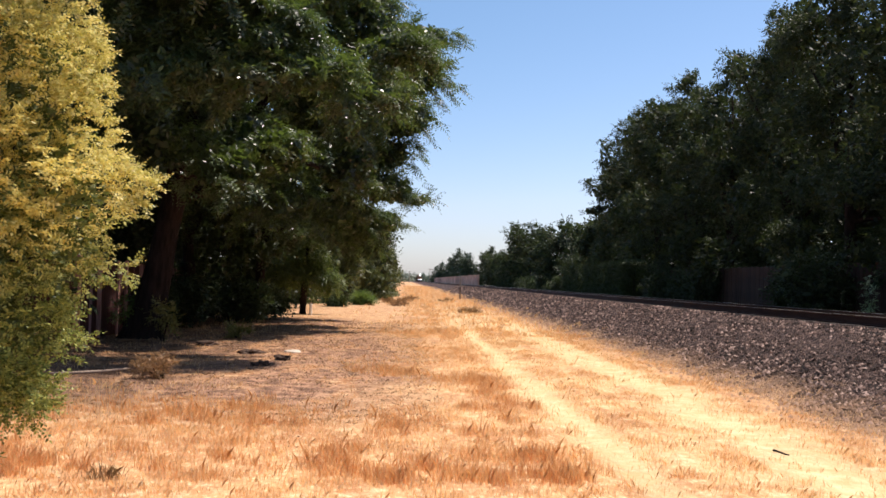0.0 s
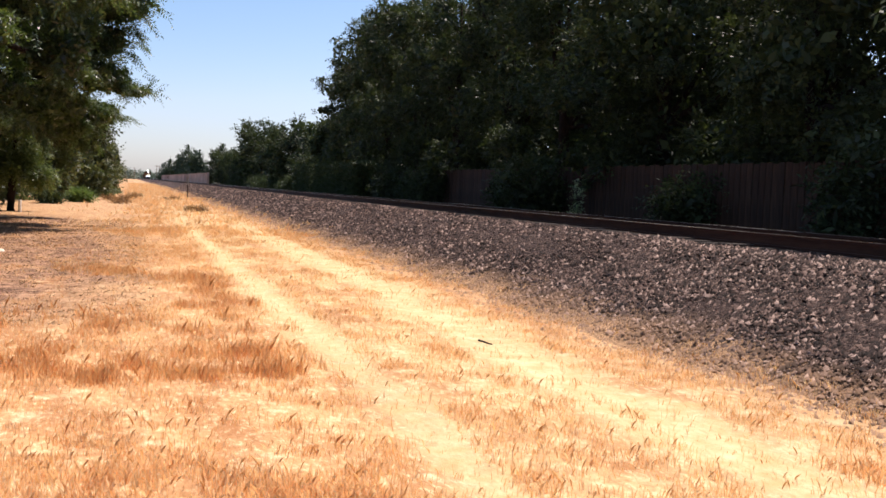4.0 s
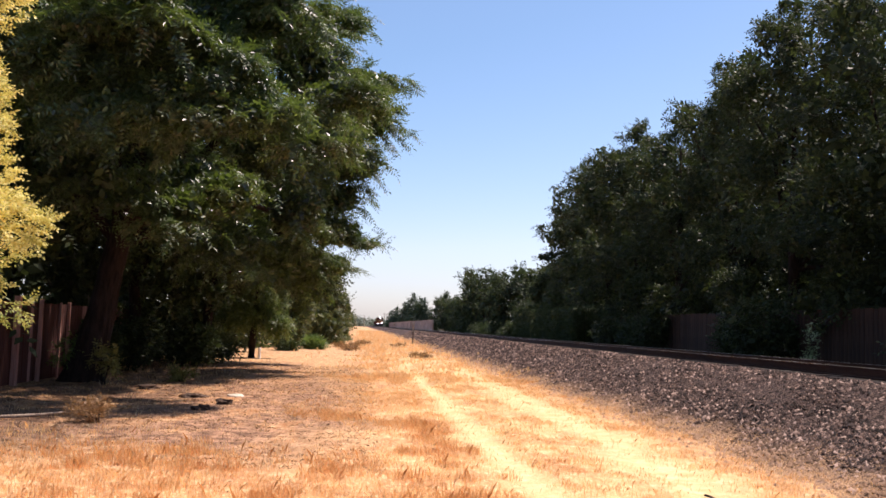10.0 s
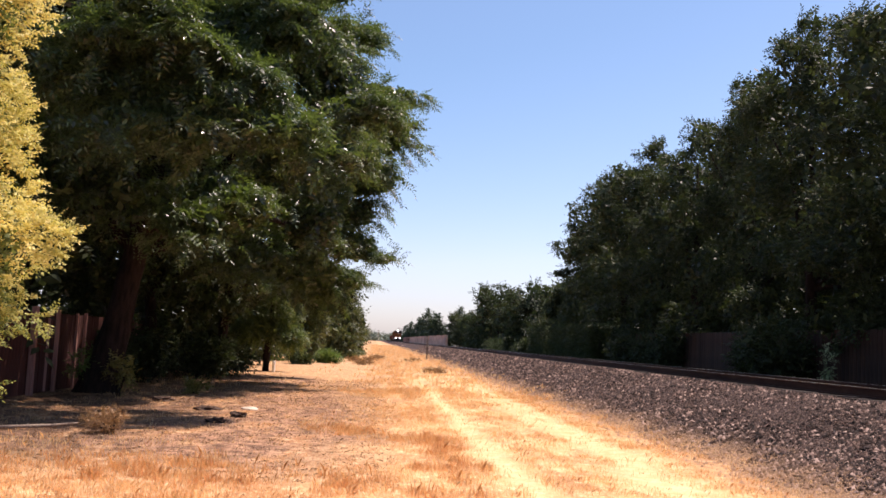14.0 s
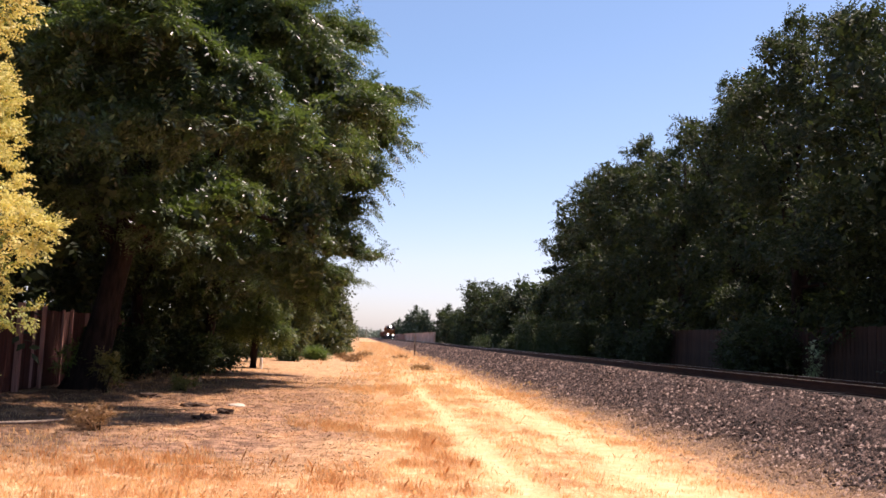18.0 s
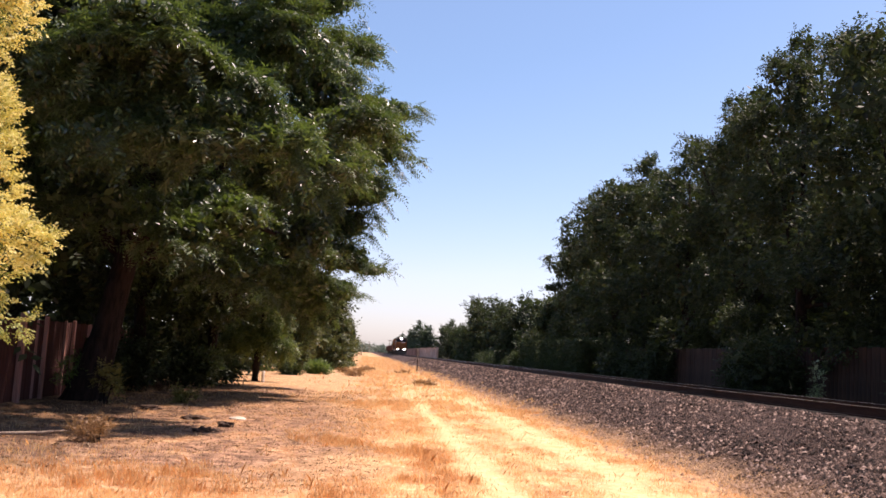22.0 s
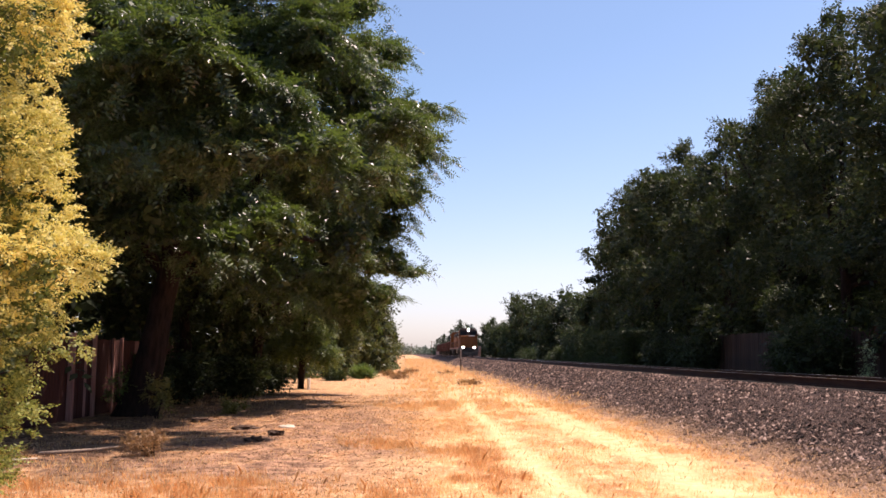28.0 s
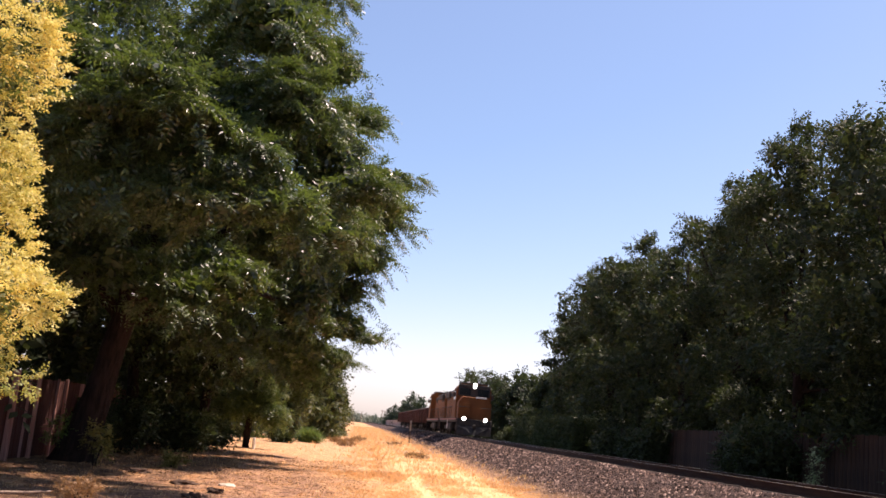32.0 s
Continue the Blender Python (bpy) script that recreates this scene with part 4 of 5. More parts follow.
for i, (y, h, sp, x) in enumerate(ROW):
    broad_tree(x, y, 0.5, h - 0.5, sp, 0.0 if x > 20 else 2.6 if 50 < y < 90 else (1.7 if 36 < y < 50 else 1.1), 300 + i * 3, "tall dark green oak behind the railway track", LEAF_OAK, BARK, 2200 if y < 16 else (2000 if x > 20 else (6400 if y < 58 else 4400)), 0.26 if x > 20 or y < 16 else (0.135 if y < 58 else 0.165), "tall trees behind the track", 0.25)
for i, (y, h, sp, x) in enumerate([(95, 8.9, 2.9, 19.0), (104, 8.2, 3.0, 19.2), (118, 9.2, 3.8, 18.8), (150, 11.0, 4.8, 18.4), (160, 10.6, 4.4, 20), (176, 9.0, 4.0, 20), (202, 8.2, 3.8, 19.2), (226, 8.4, 4.0, 20.8), (244, 10.2, 4.3, 20.7)]):
    broad_tree(x, y, 0.5, h - 0.5, sp, 0.6, 400 + i * 3, "dark green tree behind the railway wall", LEAF_OAK, BARK, 1300, 0.35, "lower trees behind the track", 0.2)
# bushes at the foot of the row
for i, y in enumerate((12, 18, 24.5, 33.5, 37.5, 50.5, 54, 86, 93, 101, 110, 119, 128, 137, 147, 158)):
    shrub(14.2 + (i % 3) * 0.35 + (2 if y > 84 else 0) , y, 3.0, (2.3 if y < 84 else 1.5) + 0.5 * (i % 2), 500 + i, LEAF_OAK, "dark shady bush behind the railway track", 650 if y > 84 or y < 20 else 1000, 0.2 if y > 84 else 0.16, "bush")
for i, y in enumerate((48.5, 57.5, 60.5, 63.5, 66.5)):
    shrub(14.3 + 0.2 * (i % 2), y, 3.2, 2.7, 580 + i, LEAF_OAK, "dark shady bush before the plank fence", 900, 0.16, "bush")
for i, (x, y) in enumerate([(18.5, 81), (18.8, 85.5), (18.2, 89.5), (18.8, 98), (18.4, 107), (17.6, 62), (17.8, 71), (18.6, 25), (18.4, 29.5), (18.6, 34), (18.8, 38.5), (18.6, 20.5)]):
    shrub(x, y, 5.0, 4.6, 560 + i, LEAF_OAK, "tall dark bush filling the gap between trees", 700, 0.26, "bush")
shrub(13.4, 28.95, 0.3, 2.3, 530, LEAF_SUNLIT, "sapling behind the railway track, its leaves coloured sunlit pale green", 70, 0.085, "sapling")


def conifer(x, y, h, r, seed):
    rnd = random.Random(seed)
    ob = empty("conifer", pose(x, y, 0), "narrow dark conifer far down the track", "tree", "far conifers")
    part("trunk", tube(bmesh.new(), [(0, 0, -0.2), (0, 0, h * 0.5), (0, 0, h * 0.95)], [0.3, 0.2, 0.03], 7), BARK, ob)
    lobes = [(rnd.uniform(-0.2, 0.2) * r, rnd.uniform(-0.2, 0.2) * r, h * (0.1 + 0.84 * f), r * (1.05 - f) + 0.7, r * (1.05 - f) + 0.7, h * 0.1) for f in [i / 9 for i in range(10)]]
    crown("crown", [leaves(lobes, 520, 5, 1.0, 0.8, 0.33, seed, 0.3, 0.2), core(lobes, 500, 1.3, seed + 1)], LEAF_CONIFER, ob)


for i, (x, y, h, r) in enumerate([(20, 315, 10.6, 3.4), (20, 340, 11.2, 3.0), (20.5, 385, 14.0, 4.2), (20, 420, 13.0, 3.6), (20.5, 470, 12.8, 3.8), (20, 560, 12, 4.2), (20.5, 650, 12.2, 5)]):
    conifer(x, y, h, r, 600 + i)

# the far line of trees, its haze put into the leaf colour
rng = np.random.default_rng(9)
far_lobes = [(float(rng.uniform(-160, 150)), float(rng.uniform(950, 1150)), float(rng.uniform(1, 4)), float(rng.uniform(8, 20)), 8, float(rng.uniform(3, 8))) for _ in range(70)]
far = crown("far_woods", [leaves(far_lobes, 5000, 5, 2.2, 1.6, 0.9, 77, 0.1, 0.3), core(far_lobes, 5000, 3.5, 78)], LEAF_FAR, None)
tagged(far, "hazy line of distant trees at the end of the track", "woods", kind="stuff")

# ---- fences, walls, posts ----
def plank_fence(name, x, y0, y1, z, h, board, gap, mat, label, seed, rails_side):
    rnd = random.Random(seed)
    ob = empty(name, pose(x, y0, z), label, "fence")
    for zz in (0.35, h - 0.35):
        part("rail_board", boxed(0.02 * rails_side, 0.07 * rails_side, 0, y1 - y0, zz - 0.05, zz + 0.05), mat, ob)
    y = 0.0
    while y < y1 - y0:
        part("post", boxed(0.07 * rails_side, 0.16 * rails_side, y, y + 0.09, -0.3, h), mat, ob)
        y += 2.4
    meshes = []
    for _ in range(3):
        dh = rnd.uniform(-0.02, 0.02)
        me = part("board", boxed(-0.012, 0.012, -board / 2, board / 2, 0.02, h + dh, 0.003), mat, ob)
        meshes.append(me.data)
        bpy.data.objects.remove(me)
    y, n = board / 2, 0
    while y < y1 - y0:
        b = new("board", meshes[n % 3])
        b.parent = ob
        b.matrix_basis = pose(rnd.uniform(-0.006, 0.006), y, 0, rnd.uniform(-0.5, 0.5), 0, rnd.uniform(-1, 1))
        y += board + gap + rnd.uniform(0, 0.006)
        n += 1
    return ob


def far_wall():
    ob = empty("masonry_wall", pose(14.6, 205, 0), "long tan masonry wall with piers beside the track", "wall", kind="structure")
    for i in range(28):
        part("panel", boxed(0, 0.2, i * 11 + 0.2, i * 11 + 10.8, -0.2, 2.9 + 0.06 * (i % 3), 0.02), MASONRY, ob)
        part("pier", boxed(-0.08, 0.32, i * 11 - 0.2, i * 11 + 0.2, -0.2, 3.15, 0.02), MASONRY, ob)
        part("coping", boxed(-0.05, 0.25, i * 11 + 0.2, i * 11 + 10.8, 2.97 + 0.06 * (i % 3), 3.07 + 0.06 * (i % 3), 0.02), MASONRY, ob)


def hedge(x, y0, y1, z, h):
    """A clipped box of small leaves: a flat top and upright faces, slightly uneven."""
    rng = np.random.default_rng(55)
    deep, long, count = 1.5, y1 - y0, 13000
    ob = empty("hedge", pose(x, y0, z), "clipped dark green hedge with a sunlit flat top", "hedge")
    for i in range(0, int(long), 3):
        part("stem", tube(bmesh.new(), [(0.7, i, -0.2), (0.7, i, h * 0.8)], [0.04, 0.02], 5), BARK, ob)
    face = rng.uniform(size=count)
    p = rng.uniform(size=(count, 3)) * np.array([deep, long, h])
    out = rng.normal(size=(count, 3)) * 0.45
    top, front, end = face < 0.42, (face >= 0.42) & (face < 0.86), face >= 0.86
    p[top, 2], p[front, 0], p[end, 1] = h, 0.0, 0.0
    out[top] += (0, 0, 1)
    out[front] += (-1, 0, 0)
    out[end] += (0, -1, 0)
    p += rng.normal(size=(count, 3)) * 0.04 - unit(out) * 0.12
    swell = 0.06 * np.sin(p[:, 1:2] * 1.3) + 0.05 * np.sin(p[:, 1:2] * 3.1 + p[:, 2:3] * 2)
    p += unit(out) * swell
    box_lobes = [(deep / 2, i + 0.5, h * f, 0.62, 0.7, h * 0.24) for i in range(int(long)) for f in (0.22, 0.5, 0.74)]
    crown("foliage", [leaflets(p, unit(out), rng, 4, 0.14, 0.085, 0.045), core(box_lobes, 7000, 0.22, 57, 0.95)], LEAF_HEDGE, ob)


hedge(12.1, 56.5, 79, 0.5, 2.5)
far_wall()

sign = empty("track_marker", pose(4.75, 90, 0.05), "dark steel marker post with a pale plate beside the track", "marker post")
part("post", boxed(-0.05, 0.05, -0.05, 0.05, -0.4, 2.05, 0.01), POST_DARK, sign)
part("plate", boxed(-0.07, 0.07, -0.075, -0.055, 1.1, 2.0, 0.01), PLATE, sign)
pipe = empty("pipe_marker", pose(-4.2, 43.0, -0.02), "short white plastic pipe standing beside a young tree", "marker post")
part("pipe", cyl(bmesh.new(), (0, 0, -0.2), (0, 0, 0.46), 0.065, 0.065, 14), WHITE, pipe)
part("cap", cyl(bmesh.new(), (0, 0, 0.46), (0, 0, 0.51), 0.074, 0.06, 14), WHITE, pipe)
pipe2 = empty("pipe_marker", pose(-4.5, 74.0, -0.02), "short white plastic pipe standing among weeds", "marker post")
part("pipe", cyl(bmesh.new(), (0, 0, -0.2), (0, 0, 0.7), 0.12, 0.12, 14), WHITE, pipe2)


def utility_pole(x, y, h):
    ob = empty("utility_pole", pose(x, y, 0), "wooden utility pole with a crossarm, far off", "utility pole", "far utility poles")
    part("pole", cyl(bmesh.new(), (0, 0, -0.5), (0, 0, h), 0.22, 0.15, 8), WOOD_GREY, ob)
    part("crossarm", boxed(-1.3, 1.3, -0.08, 0.08, h - 0.9, h - 0.7), WOOD_GREY, ob)
    for i in (-1.1, -0.5, 0.5, 1.1):
        part("insulator", cyl(bmesh.new(), (i, 0, h - 0.7), (i, 0, h - 0.45), 0.07, 0.05, 6), WHITE, ob)


for x, y, h in ((11.7 + 5, 700, 10.5), (14.4 + 5.5, 760, 11), (3, 820, 9.5), (-4, 900, 9)):
    utility_pole(x, y, h)


# ---- small things on the ground ----
def stick(x, y, length, r, turn, mat, label, name="stick", seed=1, lift=0.01):
    rnd = random.Random(seed)
    pts = [(length * (f - 0.5), rnd.uniform(-0.05, 0.05) * length, r + rnd.uniform(0, 0.04) * length) for f in (0, 0.3, 0.65, 1)]
    ob = part(name, tube(bmesh.new(), pts, [r, r * 0.9, r * 0.8, r * 0.5], 7, 0.1, rnd), mat, None, smooth=True)
    ob.matrix_basis = pose(x, y, ground_z(x, y) + lift, 0, 0, turn)
    return tagged(ob, label, "stick" if name == "stick" else "log")


stick(3.62, 9.98, 0.3, 0.012, -80, BARK, "short dark stick lying in the wheel track", seed=3)
stick(-5.0, 15.75, 1.3, 0.03, 38, WOOD_GREY, "bleached fallen log on shaded bare soil", "log", 4)
stick(-5.3, 13.9, 0.8, 0.015, 70, WOOD_PALE, "pale dry stick on bare soil", seed=5, lift=0.05)
for i, (x, y, w) in enumerate([(-2.72, 18.1, 0.34), (-3.37, 21.1, 0.46), (-4.69, 23.2, 0.62), (-2.52, 19.5, 0.42)]):
    rnd = random.Random(700 + i)
    bm = bmesh.new()
    bmesh.ops.create_icosphere(bm, subdivisions=3, radius=1)
    for v in bm.verts:
        v.co *= 1 + 0.8 * noise.noise(v.co * 1.9 + Vector((i * 7, 0, 0)))
        v.co = Vector((v.co.x * w * 0.5, v.co.y * w * 0.35, v.co.z * 0.07))
    clod = part("soil_clod", bm, CLOD, None)
    clod.matrix_basis = pose(x, y, ground_z(x, y) + 0.02, 0, 0, i * 40)
    tagged(clod, "dark lump of dry soil and bark on bare ground", "clod")
bm = bmesh.new()
bmesh.ops.create_icosphere(bm, subdivisions=2, radius=1)
for v in bm.verts:
    v.co *= 1 + 0.3 * noise.noise(v.co * 1.4)
    v.co = Vector((v.co.x * 0.2, v.co.y * 0.15, v.co.z * 0.05))
rock = part("flat_stone", bm, WOOD_PALE, None)
rock.matrix_basis = pose(-2.53, 21.5, 0.02)
tagged(rock, "flat pale stone on bare soil", "stone")


def grass(name, count, density, x0, x1, y0, y1, height, width, seed, mat, label, lie=0.5, power=1.5):
    """Blades in tufts: bent two-piece strips; density(x, y) keeps or drops a tuft."""
    rng = np.random.default_rng(seed)
    tufts = []
    while len(tufts) < count:
        x, y = rng.uniform(x0, x1), y0 + (y1 - y0) * rng.uniform() ** power
        if rng.uniform() < density(x, y):
            tufts.append((x, y, max(ground_z(x, y), bed_z(x)) if x > 4.8 else ground_z(x, y)))
    k = 5
    t = np.repeat(np.array(tufts), k, 0)
    n = len(t)
    far = 1 + np.clip(t[:, 1:2] - 12, 0, 90) / 28
    t[:, :2] += rng.normal(size=(n, 2)) * 0.05 * far
    a = rng.uniform(0, 6.283, (n, 1))
    lean = rng.uniform(0.1, 1, (n, 1)) * lie
    h = height * rng.uniform(0.4, 1.3, (n, 1)) * np.repeat(rng.uniform(0.6, 1.3, (count, 1)), k, 0) * (0.7 + 0.3 * far)
    way = np.concatenate([np.cos(a), np.sin(a), np.zeros((n, 1))], 1)
    side = np.concatenate([-np.sin(a), np.cos(a), np.zeros((n, 1))], 1) * width * rng.uniform(0.6, 1.4, (n, 1)) * far
    turn = rng.uniform(0, 6.283, (n, 1))
    side = side * np.cos(turn) + way * np.sin(turn) * width
    up = np.array([0, 0, 1.0])
    tip = t + way * h * lean * 1.3 + up * h
    mid = t + way * h * lean * 0.4 + up * h * 0.6
    v = np.stack([t - side - up * 0.01, t + side - up * 0.01, mid + side * 0.8, tip + side * 0.15, mid - side * 0.8], 1)
    ob = poly_mesh(name, v.reshape(-1, 3), np.arange(n * 5).reshape(-1, 5), mat)
    return tagged(ob, label, "grass", kind="stuff")


def straw_density(x, y):
    p = max(0.04, 0.34 + 0.6 * noise.noise((x * 0.7, y * 0.5, 3)) + 1.0 * noise.noise((x * 2.2, y * 1.9, 13)) + 0.9 * noise.noise((x * 5.5, y * 4.5, 23)))
    wander = 0.5 * noise.noise((x * 0.5, y * 0.5, 44))
    if y < 34 + 30 * wander and (abs(x + wander * 0.4 - 1.88) < 0.22 or abs(x + wander - 3.65 - 0.006 * y) < 0.4):
        return 0.03
    if 1.3 < x < 4.2:
        p *= 0.5
    if x > 4.2:
        return p * max(0.02, 0.8 - 0.42 * (x - 4.2))
    edge = min(1, max(0, (y - 10.2 + 2.5 * noise.noise((x * 0.3, y * 0.2, 8))) / 3)) * min(1, max(0, (1.1 - x - 2.2 * noise.noise((x * 0.25, y * 0.25, 18))) / 1.6))
    return max(0.04, p) * (1 - 0.95 * edge)


grass("dry_grass", 4500, straw_density, -7, 5.2, -7, 4.5, 0.085, 0.005, 90, GRASS, "short bleached orange dry grass underfoot", 0.8, 1.0)
grass("dry_grass", 34000, straw_density, -6.5, 5.6, 4.5, 34, 0.052, 0.0025, 91, GRASS, "short bleached orange dry grass", 0.8, 1.7)
grass("dry_grass", 5200, lambda x, y: straw_density(x, y) * (0.6 + (x > -1.5)), -8, 6.2, 30, 280, 0.1, 0.006, 92, GRASS, "short bleached orange dry grass, farther on", 0.8, 1.6)
grass("dry_grass", 2600, lambda x, y: max(0.0, straw_density(x, y) - 0.1) * max(0.0, noise.noise((x * 0.6, y * 0.55, 71)) + 0.6 * noise.noise((x * 2.6, y * 2.2, 73)) + 0.12) * 3, -5.5, 1.9, 8, 21, 0.11, 0.003, 96, GRASS_RED, "taller reddish tufts of dry grass beside the wheel track", 0.55, 1.3)
shrub(-3.85, 15.5, 0.85, 0.42, 207, LEAF_DRY, "brown clump of dry weeds on bare soil", 520, 0.032, "weed")
shrub(-5.6, 14.6, 0.6, 0.22, 208, LEAF_DRY, "low brown weeds at the edge of the shade", 120, 0.03, "weed")
shrub(-6.5, 15.2, 0.7, 0.25, 209, LEAF_DRY, "low brown weeds at the edge of the shade", 120, 0.03, "weed")
grass("dry_weeds", 30, lambda x, y: max(0.0, 1 - ((x + 2.5) / 0.16) ** 2 - ((y - 8.05) / 0.13) ** 2), -2.7, -2.3, 7.9, 8.2, 0.1, 0.003, 97, LEAF_DRY, "small brown tuft of dead weed in the grass", 1.0, 1.0)
grass("dry_weeds", 160, lambda x, y: max(0, noise.noise((x * 0.6, y * 0.6, 31)) - 0.05), -7.5, -2.5, 13, 17.5, 0.07, 0.003, 95, GRASS, "thin dry orange weeds on bare soil", 0.9, 1.0)
grass("dry_litter", 9000, lambda x, y: 1.0 if x < 0.3 and y > 11 else 0.03, -8, 1.0, 9.5, 38, 0.016, 0.0045, 93, LITTER, "scattered dry stalks and leaf litter", 3.5, 1.3)


# ---- the train ----
def wheelset(y, z, r, parent, name="wheelset"):
    bm = bmesh.new()
    for s in (-1, 1):
        cyl(bm, (s * 0.70, 0, 0), (s * 0.82, 0, 0), r, r, 20)
        cyl(bm, (s * 0.66, 0, 0), (s * 0.70, 0, 0), r + 0.03, r + 0.03, 20)
        cyl(bm, (s * 0.82, 0, 0), (s * 0.92, 0, 0), 0.14, 0.11, 10)
    cyl(bm, (-0.7, 0, 0), (0.7, 0, 0), 0.09, 0.09, 10)
    w = part(name, bm, STEEL, parent)
    w.matrix_basis = pose(0, y, z)
    return w


def railing(parent, x, ys, z0, z1, mat):
    for y in ys:
        part("stanchion", cyl(bmesh.new(), (x, y, z0), (x, y, z1), 0.022, 0.022, 6), mat, parent)
    part("handrail", cyl(bmesh.new(), (x, ys[0], z1), (x, ys[-1], z1), 0.024, 0.024, 6), mat, parent)


def locomotive(label, lit):
    """Road locomotive, nose towards -y, its front at y = 0, rail top at z = 0."""
    L = 17.6
    ob = empty("locomotive", pose(0, 0, 0), label, "locomotive", "locomotives of the train")
    part("underframe", boxed(-1.5, 1.5, 0.5, L - 0.5, 1.12, 1.42, 0.03), GREY, ob)
    part("side_sill_stripe", box(boxed(-1.515, -1.503, 0.6, L - 0.6, 1.3, 1.4), 1.503, 1.515, 0.6, L - 0.6, 1.3, 1.4), RED, ob)
    part("pilot", boxed(-1.45, 1.45, 0.28, 0.5, 0.35, 1.42, 0.04), BLACK, ob)
    plow = bmesh.new()
    v = [plow.verts.new(p) for p in ((-1.4, 0.26, 0.85), (1.4, 0.26, 0.85), (1.45, 0.1, 0.12), (0, -0.25, 0.12), (-1.45, 0.1, 0.12), (-1.4, 0.32, 0.85), (1.4, 0.32, 0.85), (1.45, 0.25, 0.12), (-1.45, 0.25, 0.12))]
    for q in ((0, 4, 3), (0, 3, 1), (1, 3, 2), (5, 6, 7, 8), (0, 1, 6, 5), (4, 8, 7, 2, 3), (0, 5, 8, 4), (1, 2, 7, 6)):
        plow.faces.new([v[i] for i in q])
    part("snow_plow", plow, BLACK, ob)
    part("rear_pilot", boxed(-1.45, 1.45, L - 0.5, L - 0.28, 0.35, 1.42, 0.04), BLACK, ob)
    for y0, y1 in ((-0.1, 0.28), (L - 0.28, L + 0.1)):
        part("coupler", boxed(-0.14, 0.14, y0, y1, 0.72, 1.0, 0.03), BLACK, ob)
    # wide nose with bevelled top corners
    nose = bmesh.new()
    ring = [(-1.38, 1.42), (1.38, 1.42), (1.38, 2.75), (1.05, 3.22), (-1.05, 3.22), (-1.38, 2.75)]
    f0 = [nose.verts.new((x, 0.62 + max(0, z - 1.42) * 0.12, z)) for x, z in ring]
    f1 = [nose.verts.new((x, 2.25, z + (0.1 if z > 3 else 0))) for x, z in ring]
    nose.faces.new(f0)
    nose.faces.new(f1[::-1])
    for i in range(6):
        nose.faces.new((f0[i], f1[i], f1[(i + 1) % 6], f0[(i + 1) % 6]))
    bmesh.ops.recalc_face_normals(nose, faces=nose.faces)
    bmesh.ops.bevel(nose, geom=list(nose.edges), offset=0.05, segments=2, affect="EDGES")
    part("nose", nose, YELLOW, ob)
    # pale strip added along the right of the nose's upper edge
    part("nose_pale_strip", boxed(0.05, 0.92, 0.78, 0.86, 3.17, 3.31, 0.01), PALE, ob, "pale strip under the windshield")
    part("nose_door", boxed(-0.95, -0.35, 0.60, 0.66, 1.5, 2.72, 0.015), YELLOW, ob)
    # cab
    cab = bmesh.new()
    section = [(-1.48, 1.42), (1.48, 1.42), (1.48, 3.95), (1.05, 4.42), (-1.05, 4.42), (-1.48, 3.95)]
    c0 = [cab.verts.new((x, 2.2 + (0.0 if z < 3.3 else (z - 3.3) * 0.2), z)) for x, z in section]
    c1 = [cab.verts.new((x, 4.5, z)) for x, z in section]
    cab.faces.new(c0)
    cab.faces.new(c1[::-1])
    for i in range(6):
        cab.faces.new((c0[i], c1[i], c1[(i + 1) % 6], c0[(i + 1) % 6]))
    bmesh.ops.recalc_face_normals(cab, faces=cab.faces)
    bmesh.ops.bevel(cab, geom=list(cab.edges), offset=0.04, segments=2, affect="EDGES")
    part("cab", cab, YELLOW, ob)
    part("cab_front_mask", boxed(-1.36, 1.36, 2.12, 2.2, 3.34, 4.3, 0.03), GREY, ob, "dark grey cab front round the windows")
    part("cab_roof", boxed(-1.12, 1.12, 2.25, 4.55, 4.40, 4.50, 0.03), GREY, ob)
    for s in (-1, 1):
        win = part("windshield", boxed(min(s * 0.3, s * 1.22), max(s * 0.3, s * 1.22), 2.085, 2.115, 3.42, 3.98, 0.01), GLASS, ob)
        part("wiper", cyl(bmesh.new(), (s * 0.75, 2.07, 3.42), (s * 0.55, 2.07, 3.85), 0.012, 0.012, 5), BLACK, win)
        for y0, y1 in ((2.75, 3.4), (3.5, 4.2)):
            part("side_window", boxed(s * 1.485 - 0.012, s * 1.485 + 0.012, y0, y1, 3.0, 3.7, 0.004), GLASS, ob)
        part("number_board", boxed(min(s * 0.42, s * 1.0), max(s * 0.42, s * 1.0), 2.06, 2.12, 4.06, 4.24, 0.01), GREY, ob)
        part("window_awning", boxed(min(s * 1.49, s * 1.65), max(s * 1.49, s * 1.65), 2.7, 4.25, 3.74, 3.77), GREY, ob)
        part("mirror", boxed(min(s * 1.52, s * 1.72), max(s * 1.52, s * 1.72), 2.55, 2.6, 3.2, 3.6, 0.01), GREY, ob)
    part("headlight_housing", boxed(-0.24, 0.24, 2.0, 2.14, 3.96, 4.5, 0.03), BLACK, ob)
    for zz in (4.15, 4.34):
        part("headlight", cyl(bmesh.new(), (0, 1.985, zz), (0, 2.02, zz), 0.125, 0.125, 16), LAMP if lit else GLASS, ob, "bright headlight" if lit else "")
